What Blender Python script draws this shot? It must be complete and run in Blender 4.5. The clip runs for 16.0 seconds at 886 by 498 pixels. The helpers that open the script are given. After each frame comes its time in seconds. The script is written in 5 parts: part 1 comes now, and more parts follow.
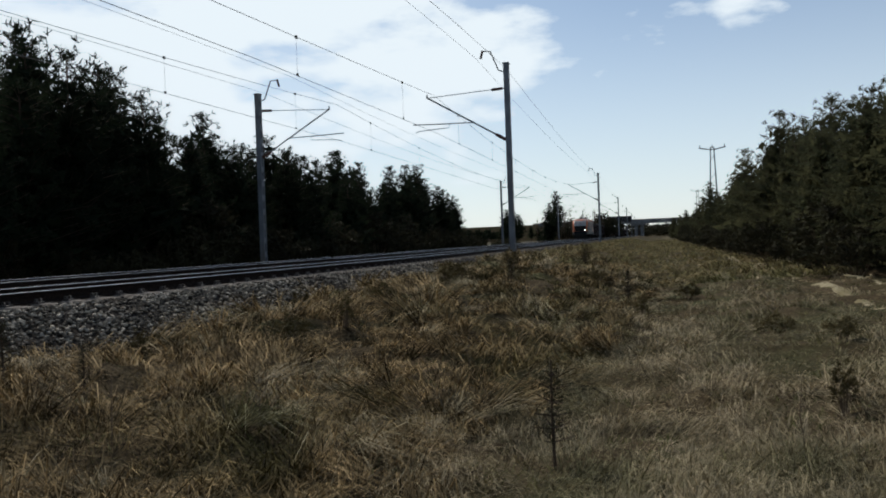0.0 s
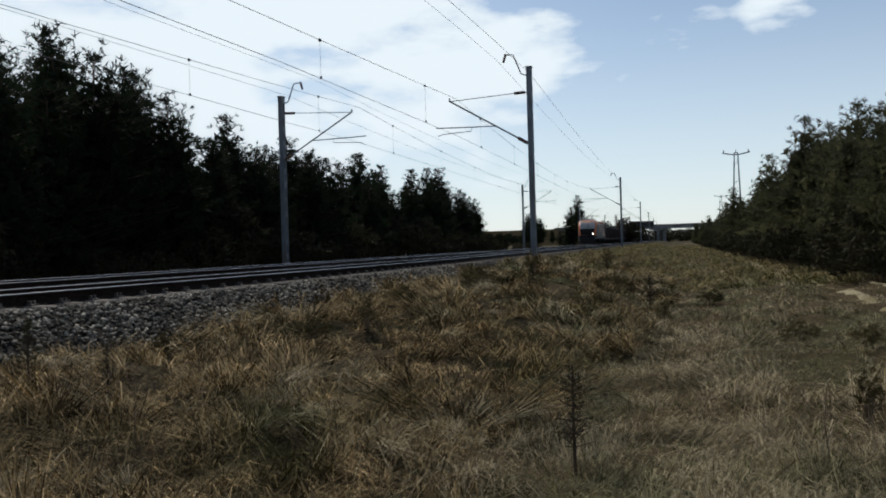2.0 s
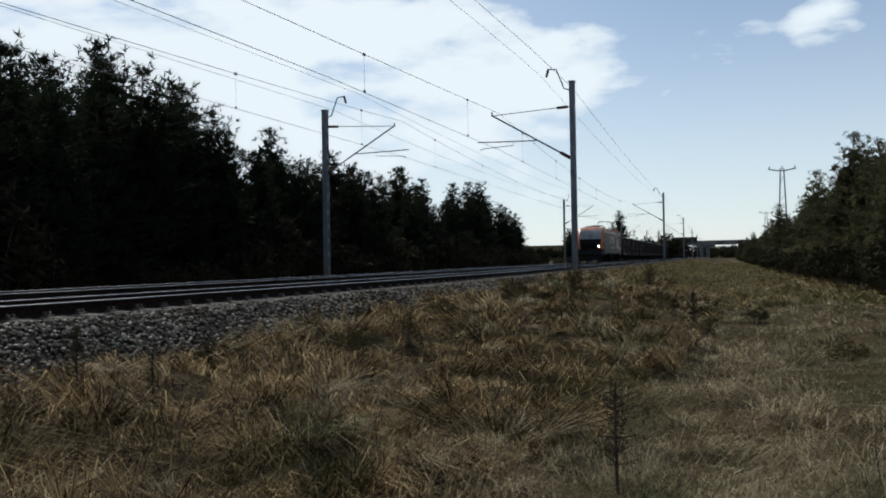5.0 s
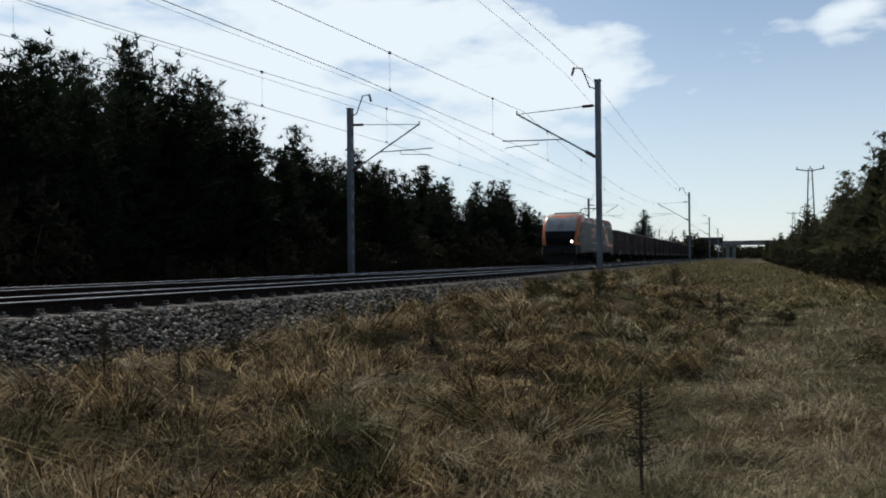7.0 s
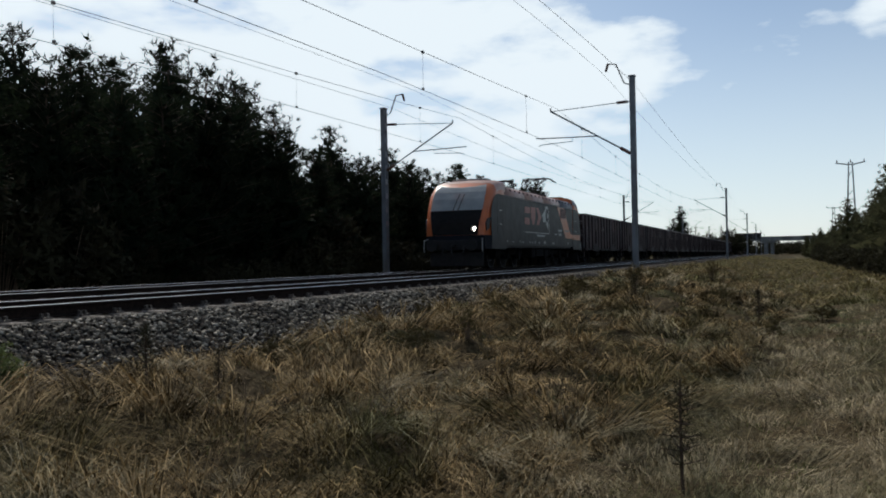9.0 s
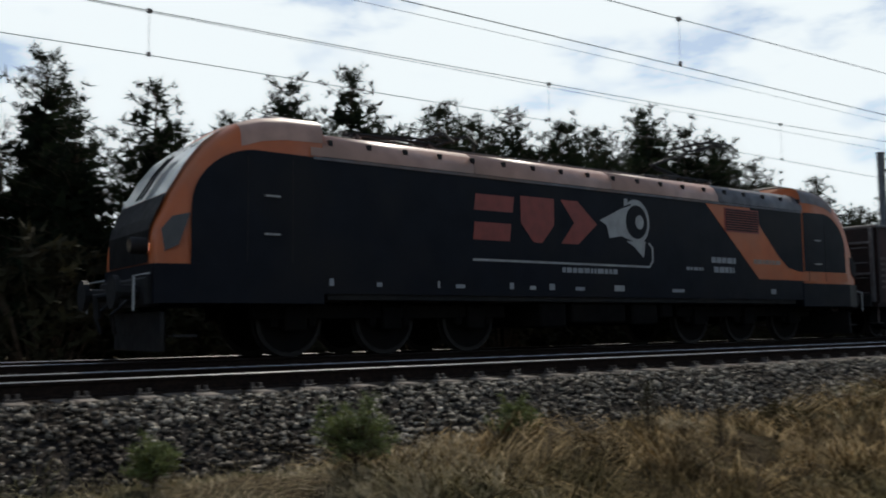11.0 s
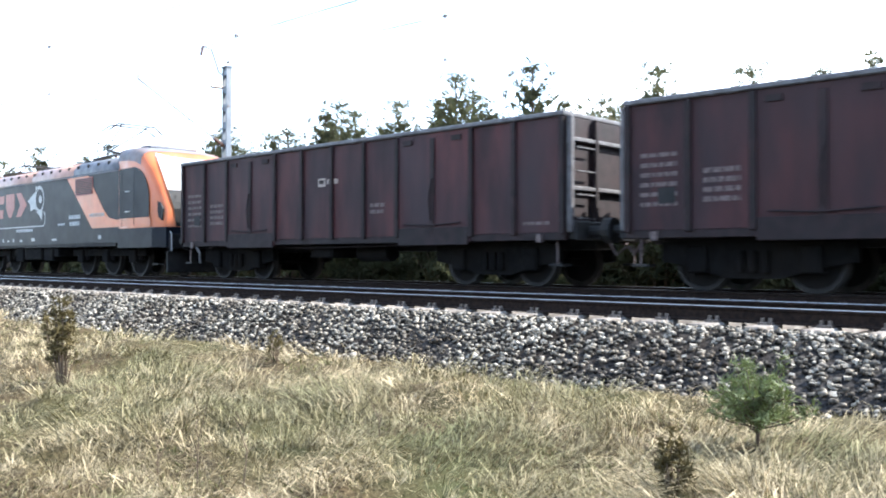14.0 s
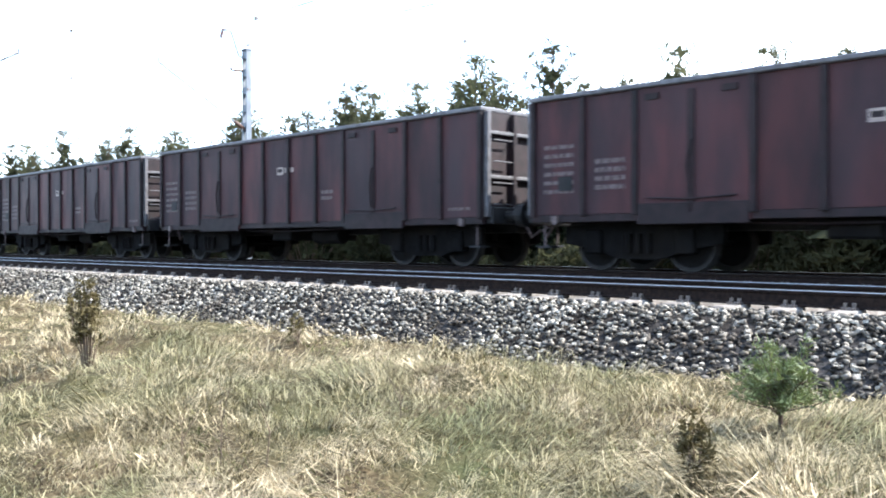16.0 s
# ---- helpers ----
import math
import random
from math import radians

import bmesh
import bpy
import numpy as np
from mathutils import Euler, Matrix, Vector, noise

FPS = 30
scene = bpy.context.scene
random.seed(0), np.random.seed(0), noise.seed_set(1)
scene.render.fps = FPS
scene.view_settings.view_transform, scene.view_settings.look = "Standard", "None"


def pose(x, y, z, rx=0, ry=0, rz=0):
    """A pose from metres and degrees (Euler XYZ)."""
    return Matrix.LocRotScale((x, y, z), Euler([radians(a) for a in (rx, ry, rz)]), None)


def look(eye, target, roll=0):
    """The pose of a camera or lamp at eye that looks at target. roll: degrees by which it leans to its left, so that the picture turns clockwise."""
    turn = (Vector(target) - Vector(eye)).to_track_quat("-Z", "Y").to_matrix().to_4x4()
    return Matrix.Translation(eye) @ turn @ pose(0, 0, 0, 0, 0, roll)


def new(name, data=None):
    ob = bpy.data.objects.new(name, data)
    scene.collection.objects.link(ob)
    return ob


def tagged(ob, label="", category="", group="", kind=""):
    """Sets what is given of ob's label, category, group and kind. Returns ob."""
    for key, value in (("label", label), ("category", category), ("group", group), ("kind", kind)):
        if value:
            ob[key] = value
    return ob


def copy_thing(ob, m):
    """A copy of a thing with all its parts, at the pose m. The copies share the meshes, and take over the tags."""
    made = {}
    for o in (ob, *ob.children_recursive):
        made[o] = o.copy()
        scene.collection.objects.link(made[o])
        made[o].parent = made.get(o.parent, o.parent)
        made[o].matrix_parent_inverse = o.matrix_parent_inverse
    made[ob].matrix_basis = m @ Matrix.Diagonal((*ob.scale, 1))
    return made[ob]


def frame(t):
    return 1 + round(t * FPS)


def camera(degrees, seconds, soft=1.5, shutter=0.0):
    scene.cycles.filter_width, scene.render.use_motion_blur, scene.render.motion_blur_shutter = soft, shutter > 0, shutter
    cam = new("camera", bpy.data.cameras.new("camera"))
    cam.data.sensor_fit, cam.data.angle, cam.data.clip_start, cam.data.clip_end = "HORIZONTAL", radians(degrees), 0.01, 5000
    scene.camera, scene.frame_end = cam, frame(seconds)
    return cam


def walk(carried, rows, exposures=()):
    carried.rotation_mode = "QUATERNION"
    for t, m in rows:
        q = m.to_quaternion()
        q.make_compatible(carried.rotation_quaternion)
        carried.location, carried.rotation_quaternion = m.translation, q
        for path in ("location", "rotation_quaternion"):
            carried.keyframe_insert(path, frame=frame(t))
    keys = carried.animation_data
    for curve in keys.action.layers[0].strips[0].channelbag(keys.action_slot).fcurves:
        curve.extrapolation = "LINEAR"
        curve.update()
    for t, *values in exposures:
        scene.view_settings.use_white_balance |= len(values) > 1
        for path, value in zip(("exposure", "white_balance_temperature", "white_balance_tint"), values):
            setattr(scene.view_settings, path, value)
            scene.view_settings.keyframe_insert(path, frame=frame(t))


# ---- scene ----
# World: +y runs along the railway towards the coming train, the rail heads of both tracks are at z = 0.
FOV = 53.42
EYE = 0.494          # height of the eye above the rail heads
ARM = 0.42          # the camera is held at arm's length from the turning body
# seconds, yaw, pitch, roll in degrees
TURNS = [
    (0.0, 18.30, -0.48, -2.15),
    (0.5, 18.04, -0.26, -1.50),
    (1.0, 18.55, -0.17, -1.73),
    (1.5, 19.25, 0.00, -1.66),
    (2.0, 19.65, -0.22, -1.63),
    (2.5, 19.88, -0.16, -1.43),
    (3.0, 20.17, 0.03, -1.44),
    (3.5, 20.44, 0.29, -1.34),
    (4.0, 20.92, 0.60, -1.22),
    (6.5, 23.67, 0.64, -0.59),
    (7.0, 23.79, 0.66, -0.56),
    (7.5, 24.33, 0.58, -0.75),
    (8.0, 24.71, 0.50, -0.53),
    (8.2, 24.92, 0.44, -0.72),
    (10.3, 38.27, 3.37, -0.38),
    (10.4, 40.68, 3.59, -0.45),
    (10.5, 42.87, 4.01, -0.35),
    (11.0, 56.17, 4.94, -0.65),
    (11.5, 77.79, 5.48, -0.04),
    (12.0, 97.13, 4.90, -0.24),
    (12.5, 110.60, 3.48, 0.19),
    (13.0, 121.19, 2.10, 0.45),
    (13.5, 127.68, 1.13, -0.01),
    (14.0, 131.76, 0.75, 0.09),
    (14.5, 132.72, 0.45, 0.13),
    (15.0, 132.73, -0.17, 0.43),
    (15.5, 132.95, -0.45, 0.19),
    (16.0, 133.03, -0.40, 0.03),
]


def camera_pose(yaw, pitch, roll):
    a, p = radians(yaw), radians(pitch)
    eye = Vector((-ARM * math.sin(a), ARM * math.cos(a), EYE))
    way = Vector((-math.sin(a) * math.cos(p), math.cos(a) * math.cos(p), math.sin(p)))
    return look(eye, eye + way, roll)


cam = camera(FOV, 16.0, 1.9, 0.15)
EXPOSURES = [(0, -0.52, 6250, 10), (8.2, -0.52, 6250, 10), (10.5, -0.5, 6300, 10), (11, -0.45, 6500, 10), (11.5, -0.6, 6600, 10), (12, -0.1, 6600, 10), (12.5, 0.55, 6400, 10),
             (13, 1.3, 6150, 10), (13.5, 1.9, 5900, 10), (14, 2.2, 5800, 10), (15, 2.34, 5700, 10), (16, 2.34, 5700, 10)]
walk(cam, [(t, camera_pose(y, p, r)) for t, y, p, r in TURNS], EXPOSURES)

# ---- the line of the railway ----
RAIL_X = 9.584       # distance of the nearest rail from the standing point
SPACING = 4.354      # between the centres of the two tracks
BEND, BEND_END = 0.00071, 60.0          # behind the standing point
AHEAD, AHEAD_END = 0.00118, 38.0        # the bend ahead, then straight
NEAR_MID, FAR_MID = RAIL_X + 0.75, RAIL_X + 0.75 + SPACING


def drift(y):
    """How far the curved line has swung to the left at y."""
    k, e = (BEND, BEND_END) if y < 0 else (AHEAD, AHEAD_END)
    s = min(max(y, -e), e)
    return k * s * s + 2 * k * s * (y - s)


def heading(y):
    k, e = (BEND, BEND_END) if y < 0 else (AHEAD, AHEAD_END)
    return math.degrees(math.atan(2 * k * min(max(y, -e), e)))


def on_line(off, y, z=0.0):
    """A point at that distance to the left of the standing point, measured across the line."""
    return Vector((-off - drift(y), y, z))

# ---- daylight ----
SUN_AZ, SUN_EL = 52.0, 44.0     # degrees to the left of +y, and above the horizon
world = bpy.data.worlds.new("sky")
scene.world = world
world.use_nodes = True
wn, wl = world.node_tree.nodes, world.node_tree.links
wn.clear()
w_out, w_bg = wn.new("ShaderNodeOutputWorld"), wn.new("ShaderNodeBackground")
sky = wn.new("ShaderNodeTexSky")
sky.sky_type, sky.sun_disc = "NISHITA", False
sky.sun_elevation, sky.sun_rotation = radians(SUN_EL), radians(-SUN_AZ)
sky.air_density, sky.dust_density, sky.ozone_density = 1.0, 0.1, 1.8
w_co, w_map = wn.new("ShaderNodeTexCoord"), wn.new("ShaderNodeMapping")
w_map.inputs["Scale"].default_value = (1.0, 1.0, 2.6)
w_map.inputs["Location"].default_value = (0.35, 0.1, 0.0)
w_noise = wn.new("ShaderNodeTexNoise")
w_noise.inputs["Scale"].default_value, w_noise.inputs["Detail"].default_value = 4.2, 11.0
w_noise.inputs["Roughness"].default_value = 0.56
wl.new(w_co.outputs["Generated"], w_map.inputs["Vector"])
wl.new(w_map.outputs["Vector"], w_noise.inputs["Vector"])


def sky_node(op, a, b):
    n = wn.new("ShaderNodeMath")
    n.operation = op
    for sock, v in zip(n.inputs, (a, b)):
        if isinstance(v, (int, float)):
            sock.default_value = v
        else:
            wl.new(v, sock)
    return n.outputs["Value"]


def sky_range(src, a, b, c, d):
    n = wn.new("ShaderNodeMapRange")
    n.interpolation_type = "SMOOTHSTEP"
    for key, v in zip(("From Min", "From Max", "To Min", "To Max"), (a, b, c, d)):
        n.inputs[key].default_value = v
    wl.new(src, n.inputs["Value"])
    return n.outputs["Result"]


def sky_towards(az, el):
    """The cosine of the angle from that direction, in degrees to the left of +y and above the horizon."""
    n = wn.new("ShaderNodeVectorMath")
    n.operation = "DOT_PRODUCT"
    wl.new(w_co.outputs["Generated"], n.inputs[0])
    n.inputs[1].default_value = (-math.sin(radians(az)) * math.cos(radians(el)), math.cos(radians(az)) * math.cos(radians(el)), math.sin(radians(el)))
    return n.outputs["Value"]


# a bank of cumulus on the sunny side, clear pale blue opposite, thinning towards the zenith
w_sep = wn.new("ShaderNodeSeparateXYZ")
wl.new(w_co.outputs["Generated"], w_sep.inputs["Vector"])
bank = sky_range(sky_towards(72, 8), 0.34, 0.86, -0.17, 0.19)
small_cloud = sky_range(sky_towards(-1.6, 13.2), 0.9986, 1.0, 0.0, 0.19)
height = sky_range(w_sep.outputs["Z"], 0.16, 0.60, 0.04, -0.16)
billow = sky_node("ADD", sky_node("ADD", w_noise.outputs["Fac"], bank), sky_node("ADD", height, small_cloud))
cloud = sky_range(billow, 0.47, 0.66, 0.0, 1.0)
# thin veil that whitens towards the horizon and the sun
veil = sky_node("ADD", sky_range(w_sep.outputs["Z"], 0.0, 0.30, 0.62, 0.16), sky_range(sky_towards(SUN_AZ, 20), 0.70, 1.0, 0.0, 0.22))
w_fac = sky_node("MAXIMUM", cloud, veil)
w_mix = wn.new("ShaderNodeMix")
w_mix.data_type = "RGBA"
w_mix.inputs[7].default_value = (9.6, 10.4, 10.7, 1)
wl.new(w_fac, w_mix.inputs[0])
wl.new(sky.outputs["Color"], w_mix.inputs[6])
wl.new(w_mix.outputs[2], w_bg.inputs["Color"])
w_bg.inputs["Strength"].default_value = 0.125
wl.new(w_bg.outputs["Background"], w_out.inputs["Surface"])

sun = new("sun", bpy.data.lights.new("sun", "SUN"))
sun.data.energy, sun.data.angle, sun.data.color = 4.6, radians(0.6), (1.0, 0.93, 0.82)
a_, e_ = radians(SUN_AZ), radians(SUN_EL)
sun.matrix_world = look((0, 0, 60), Vector((0, 0, 60)) - Vector((-math.sin(a_) * math.cos(e_), math.cos(a_) * math.cos(e_), math.sin(e_))))


# ---- materials ----
def mat(name, c1, c2=None, rough=0.7, metal=0.0, scale=4.0, bump=0.15, dirt=None, dirt_scale=0.7, vary=0.0, island=0.0,
        spec=0.5, stretch=(1, 1, 1), light=0.0, thin=0.0, lo=0.35, hi=0.65):
    """A surface of two mottled colours, with dirt patches, relief and, on request, a tone of its own for each object or loose piece."""
    m = bpy.data.materials.new(name)
    m.use_nodes = True
    nt, ln = m.node_tree.nodes, m.node_tree.links
    bs = nt["Principled BSDF"]
    co, mp = nt.new("ShaderNodeTexCoord"), nt.new("ShaderNodeMapping")
    mp.inputs["Scale"].default_value = stretch
    ln.new(co.outputs["Object"], mp.inputs["Vector"])

    def noise_of(s, detail):
        n = nt.new("ShaderNodeTexNoise")
        n.inputs["Scale"].default_value, n.inputs["Detail"].default_value = s, detail
        ln.new(mp.outputs["Vector"], n.inputs["Vector"])
        return n

    def blend(fac, a, b):
        x = nt.new("ShaderNodeMix")
        x.data_type = "RGBA"
        ln.new(fac, x.inputs[0])
        for sock, v in ((6, a), (7, b)):
            if isinstance(v, tuple):
                x.inputs[sock].default_value = (*v, 1)
            else:
                ln.new(v, x.inputs[sock])
        return x.outputs[2]

    def ramp(src, lo_, hi_):
        r = nt.new("ShaderNodeMapRange")
        r.inputs["From Min"].default_value, r.inputs["From Max"].default_value = lo_, hi_
        ln.new(src, r.inputs["Value"])
        return r.outputs["Result"]

    fine = noise_of(scale, 6.0)
    col = blend(ramp(fine.outputs["Fac"], lo, hi), c1, c2 or tuple(v * 0.72 for v in c1))
    if dirt:
        big = noise_of(dirt_scale, 5.0)
        col = blend(ramp(big.outputs["Fac"], 0.45, 0.7), col, dirt)
    if vary or island:
        src = nt.new("ShaderNodeNewGeometry").outputs["Random Per Island"] if island else nt.new("ShaderNodeObjectInfo").outputs["Random"]
        amount = vary or island
        hsv = nt.new("ShaderNodeHueSaturation")
        r = nt.new("ShaderNodeMapRange")
        r.inputs["To Min"].default_value, r.inputs["To Max"].default_value = 1 - amount, 1 + amount
        ln.new(src, r.inputs["Value"])
        ln.new(r.outputs["Result"], hsv.inputs["Value"])
        ln.new(col, hsv.inputs["Color"])
        col = hsv.outputs["Color"]
    ln.new(col, bs.inputs["Base Color"])
    bs.inputs["Roughness"].default_value, bs.inputs["Metallic"].default_value = rough, metal
    bs.inputs["Specular IOR Level"].default_value = spec
    rr = nt.new("ShaderNodeMapRange")
    rr.inputs["To Min"].default_value, rr.inputs["To Max"].default_value = max(rough - 0.12, 0.03), min(rough + 0.12, 1)
    ln.new(fine.outputs["Fac"], rr.inputs["Value"])
    ln.new(rr.outputs["Result"], bs.inputs["Roughness"])
    if bump:
        b = nt.new("ShaderNodeBump")
        b.inputs["Strength"].default_value, b.inputs["Distance"].default_value = bump, 0.02
        ln.new(fine.outputs["Fac"], b.inputs["Height"])
        ln.new(b.outputs["Normal"], bs.inputs["Normal"])
    if light:
        bs.inputs["Emission Color"].default_value = (1.0, 0.93, 0.8, 1)
        bs.inputs["Emission Strength"].default_value = light
    if thin:
        tr, mx = nt.new("ShaderNodeBsdfTranslucent"), nt.new("ShaderNodeMixShader")
        mx.inputs[0].default_value = thin
        ln.new(col, tr.inputs["Color"])
        ln.new(bs.outputs["BSDF"], mx.inputs[1])
        ln.new(tr.outputs["BSDF"], mx.inputs[2])
        ln.new(mx.outputs["Shader"], nt["Material Output"].inputs["Surface"])
    return m


M_SOIL = mat("meadow_soil", (0.105, 0.078, 0.042), (0.022, 0.016, 0.009), 0.95, scale=26, bump=1.0, dirt=(0.04, 0.042, 0.017), dirt_scale=0.6, spec=0.03)
M_GRASS = mat("dry_grass", (0.40, 0.325, 0.205), (0.12, 0.098, 0.05), 0.75, scale=2.6, bump=0, dirt=(0.12, 0.118, 0.058), dirt_scale=0.55, island=0.65, thin=0.14, spec=0.08)
M_BROWN = mat("dead_brown_grass", (0.31, 0.222, 0.112), (0.042, 0.029, 0.011), 0.8, scale=2.2, bump=0, dirt=(0.032, 0.034, 0.009), dirt_scale=0.5, island=0.85, thin=0.1, spec=0.04, lo=0.4, hi=0.62)
M_GREEN = mat("short_turf", (0.115, 0.115, 0.042), (0.04, 0.045, 0.017), 0.8, scale=1.6, bump=0, dirt=(0.085, 0.06, 0.028), dirt_scale=0.6, island=0.5, thin=0.14, spec=0.05)
M_MEADOW = mat("meadow_straw", (0.25, 0.195, 0.095), (0.10, 0.09, 0.038), 0.8, scale=0.7, bump=0, dirt=(0.12, 0.112, 0.045), dirt_scale=0.25, island=0.5, thin=0.14, spec=0.05)
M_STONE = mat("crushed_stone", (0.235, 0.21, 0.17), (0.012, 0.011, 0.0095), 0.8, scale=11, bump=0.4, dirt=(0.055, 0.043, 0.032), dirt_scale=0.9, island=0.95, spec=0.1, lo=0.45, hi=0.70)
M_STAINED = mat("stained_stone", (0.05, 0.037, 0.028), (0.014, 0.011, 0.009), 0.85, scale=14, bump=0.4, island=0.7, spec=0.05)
# Bed far darker than its stones: paints the shade in the gaps.
M_GAP_SHADE = mat("ballast_bed", (0.05, 0.045, 0.041), (0.008, 0.0075, 0.007), 0.95, scale=24, bump=1.0, dirt=(0.022, 0.017, 0.013), dirt_scale=0.8, spec=0.03)
M_CONC = mat("sleeper_concrete", (0.235, 0.215, 0.188), (0.15, 0.132, 0.112), 0.85, scale=12, bump=0.3, dirt=(0.10, 0.075, 0.058), dirt_scale=1.3, vary=0.25, spec=0.15)
M_RAIL = mat("rail_rust", (0.026, 0.017, 0.013), (0.012, 0.009, 0.0078), 0.85, scale=20, bump=0.3, spec=0.06)
M_HEAD = mat("rail_head", (0.46, 0.455, 0.45), (0.34, 0.335, 0.33), 0.33, 1.0, scale=8, bump=0.0)
M_CLIP = mat("clip_steel", (0.12, 0.105, 0.095), (0.07, 0.055, 0.045), 0.5, 0.4, scale=30)
M_MAST = mat("mast_steel", (0.15, 0.165, 0.185), (0.10, 0.11, 0.125), 0.55, 0.35, scale=5, bump=0.1, dirt=(0.12, 0.105, 0.09), dirt_scale=1.1, stretch=(1, 1, 0.3))
M_WIRE = mat("copper_wire", (0.16, 0.13, 0.11), (0.09, 0.085, 0.08), 0.5, 0.6, scale=10, bump=0)
M_INSUL = mat("brown_porcelain", (0.10, 0.05, 0.035), (0.06, 0.03, 0.02), 0.25, scale=10, bump=0)
M_BARK = mat("pine_bark", (0.085, 0.058, 0.04), (0.04, 0.03, 0.024), 0.9, scale=9, bump=0.6, stretch=(1, 1, 0.3), spec=0.1)
# Two copies of needles: near-black in the shaded wood, paler where lit or hazy.
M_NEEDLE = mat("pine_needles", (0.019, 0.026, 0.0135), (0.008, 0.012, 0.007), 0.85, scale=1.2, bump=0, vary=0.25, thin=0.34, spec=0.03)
M_LIT_LEAF = mat("lit_foliage", (0.085, 0.082, 0.040), (0.036, 0.041, 0.022), 0.85, scale=0.5, bump=0, vary=0.3, thin=0.45, spec=0.04)
M_YOUNG = mat("young_needles", (0.14, 0.165, 0.046), (0.06, 0.078, 0.023), 0.65, scale=6, bump=0, vary=0.15, thin=0.28)
M_TWIG = mat("bare_twigs", (0.15, 0.11, 0.075), (0.09, 0.065, 0.045), 0.9, scale=6, bump=0, vary=0.2, spec=0.1)
M_SCRUB = mat("brown_scrub", (0.042, 0.04, 0.02), (0.024, 0.021, 0.013), 0.85, scale=1.2, bump=0, vary=0.3, thin=0.15, spec=0.06)
M_SHRUB = mat("dry_shrub_leaf", (0.11, 0.085, 0.037), (0.055, 0.048, 0.022), 0.85, scale=3, bump=0, vary=0.3, thin=0.2, spec=0.08)
M_PATH = mat("sandy_track", (0.30, 0.255, 0.165), (0.20, 0.17, 0.10), 0.95, scale=6, bump=0.4, dirt=(0.14, 0.115, 0.055), dirt_scale=0.5, spec=0.05)
M_BRIDGE = mat("bridge_concrete", (0.17, 0.175, 0.175), (0.10, 0.105, 0.11), 0.85, scale=0.8, bump=0.2, dirt=(0.06, 0.062, 0.065), dirt_scale=0.2)

M_NAVY = mat("navy_paint", (0.0065, 0.0085, 0.0145), (0.0045, 0.006, 0.0105), 0.45, scale=2, bump=0.02, dirt=(0.013, 0.0125, 0.014), dirt_scale=0.6, spec=0.12)
M_ORANGE = mat("orange_paint", (0.54, 0.125, 0.028), (0.44, 0.10, 0.024), 0.38, scale=2, bump=0.02, dirt=(0.42, 0.13, 0.05), dirt_scale=0.9)
# Orange paled by dust and by sky glare painted into the colour.
M_ROOF_SHEEN = mat("roof_dust_and_sheen", (0.47, 0.28, 0.21), (0.36, 0.21, 0.16), 0.45, scale=3, bump=0.05, dirt=(0.33, 0.2, 0.15), dirt_scale=0.8)
M_ROOFGREY = mat("roof_grey", (0.16, 0.16, 0.17), (0.10, 0.10, 0.11), 0.6, scale=4, bump=0.1, dirt=(0.2, 0.12, 0.08), dirt_scale=0.7)
M_RED = mat("red_lettering", (0.26, 0.042, 0.028), (0.20, 0.034, 0.024), 0.45, scale=5, bump=0)
M_WHITE = mat("white_paint", (0.36, 0.36, 0.35), (0.28, 0.28, 0.27), 0.5, scale=5, bump=0)
M_GREYPT = mat("grey_lettering", (0.30, 0.31, 0.32), (0.22, 0.23, 0.24), 0.5, scale=8, bump=0)
M_BLACK = mat("black_steel", (0.014, 0.0135, 0.014), (0.008, 0.008, 0.0085), 0.65, 0.0, scale=6, bump=0.15, dirt=(0.02, 0.017, 0.015), dirt_scale=1.2, spec=0.25)
M_BOGIE = mat("bogie_near_black", (0.0075, 0.0068, 0.0066), (0.004, 0.0037, 0.0036), 0.9, 0.0, scale=6, bump=0.3, dirt=(0.011, 0.009, 0.0075), dirt_scale=1.5, spec=0.08)
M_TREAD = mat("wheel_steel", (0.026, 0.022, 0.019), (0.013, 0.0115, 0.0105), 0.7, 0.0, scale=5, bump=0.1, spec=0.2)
# Pale base colour stands in for bright sky reflected in the windscreen.
M_GLASS_GLARE = mat("windscreen_glare", (0.46, 0.48, 0.47), (0.36, 0.38, 0.38), 0.12, scale=2, bump=0, spec=1.0)
M_LAMP = mat("headlight_lens", (0.9, 0.88, 0.8), None, 0.2, bump=0, light=14.0)
M_DULL = mat("lamp_glass", (0.02, 0.02, 0.023), (0.012, 0.012, 0.015), 0.4, scale=6, bump=0, spec=0.9)
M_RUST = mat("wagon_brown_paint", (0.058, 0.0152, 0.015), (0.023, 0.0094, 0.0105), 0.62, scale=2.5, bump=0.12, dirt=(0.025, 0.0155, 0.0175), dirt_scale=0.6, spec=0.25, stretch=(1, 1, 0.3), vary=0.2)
# Darker brown than the side panels, for ribs, end walls and sills.
M_RIB = mat("wagon_dark_brown", (0.022, 0.011, 0.011), (0.013, 0.008, 0.008), 0.68, scale=5, bump=0.2, dirt=(0.013, 0.009, 0.009), dirt_scale=1.2, spec=0.25, vary=0.14)
M_LIP = mat("wagon_top_edge", (0.105, 0.10, 0.102), (0.06, 0.053, 0.053), 0.6, 0.1, scale=6, bump=0.2)
M_PALE = mat("pale_lettering", (0.30, 0.23, 0.19), (0.22, 0.17, 0.145), 0.5, scale=8, bump=0)
M_FADED = mat("faded_lettering", (0.12, 0.088, 0.08), (0.05, 0.03, 0.028), 0.7, scale=22, bump=0)


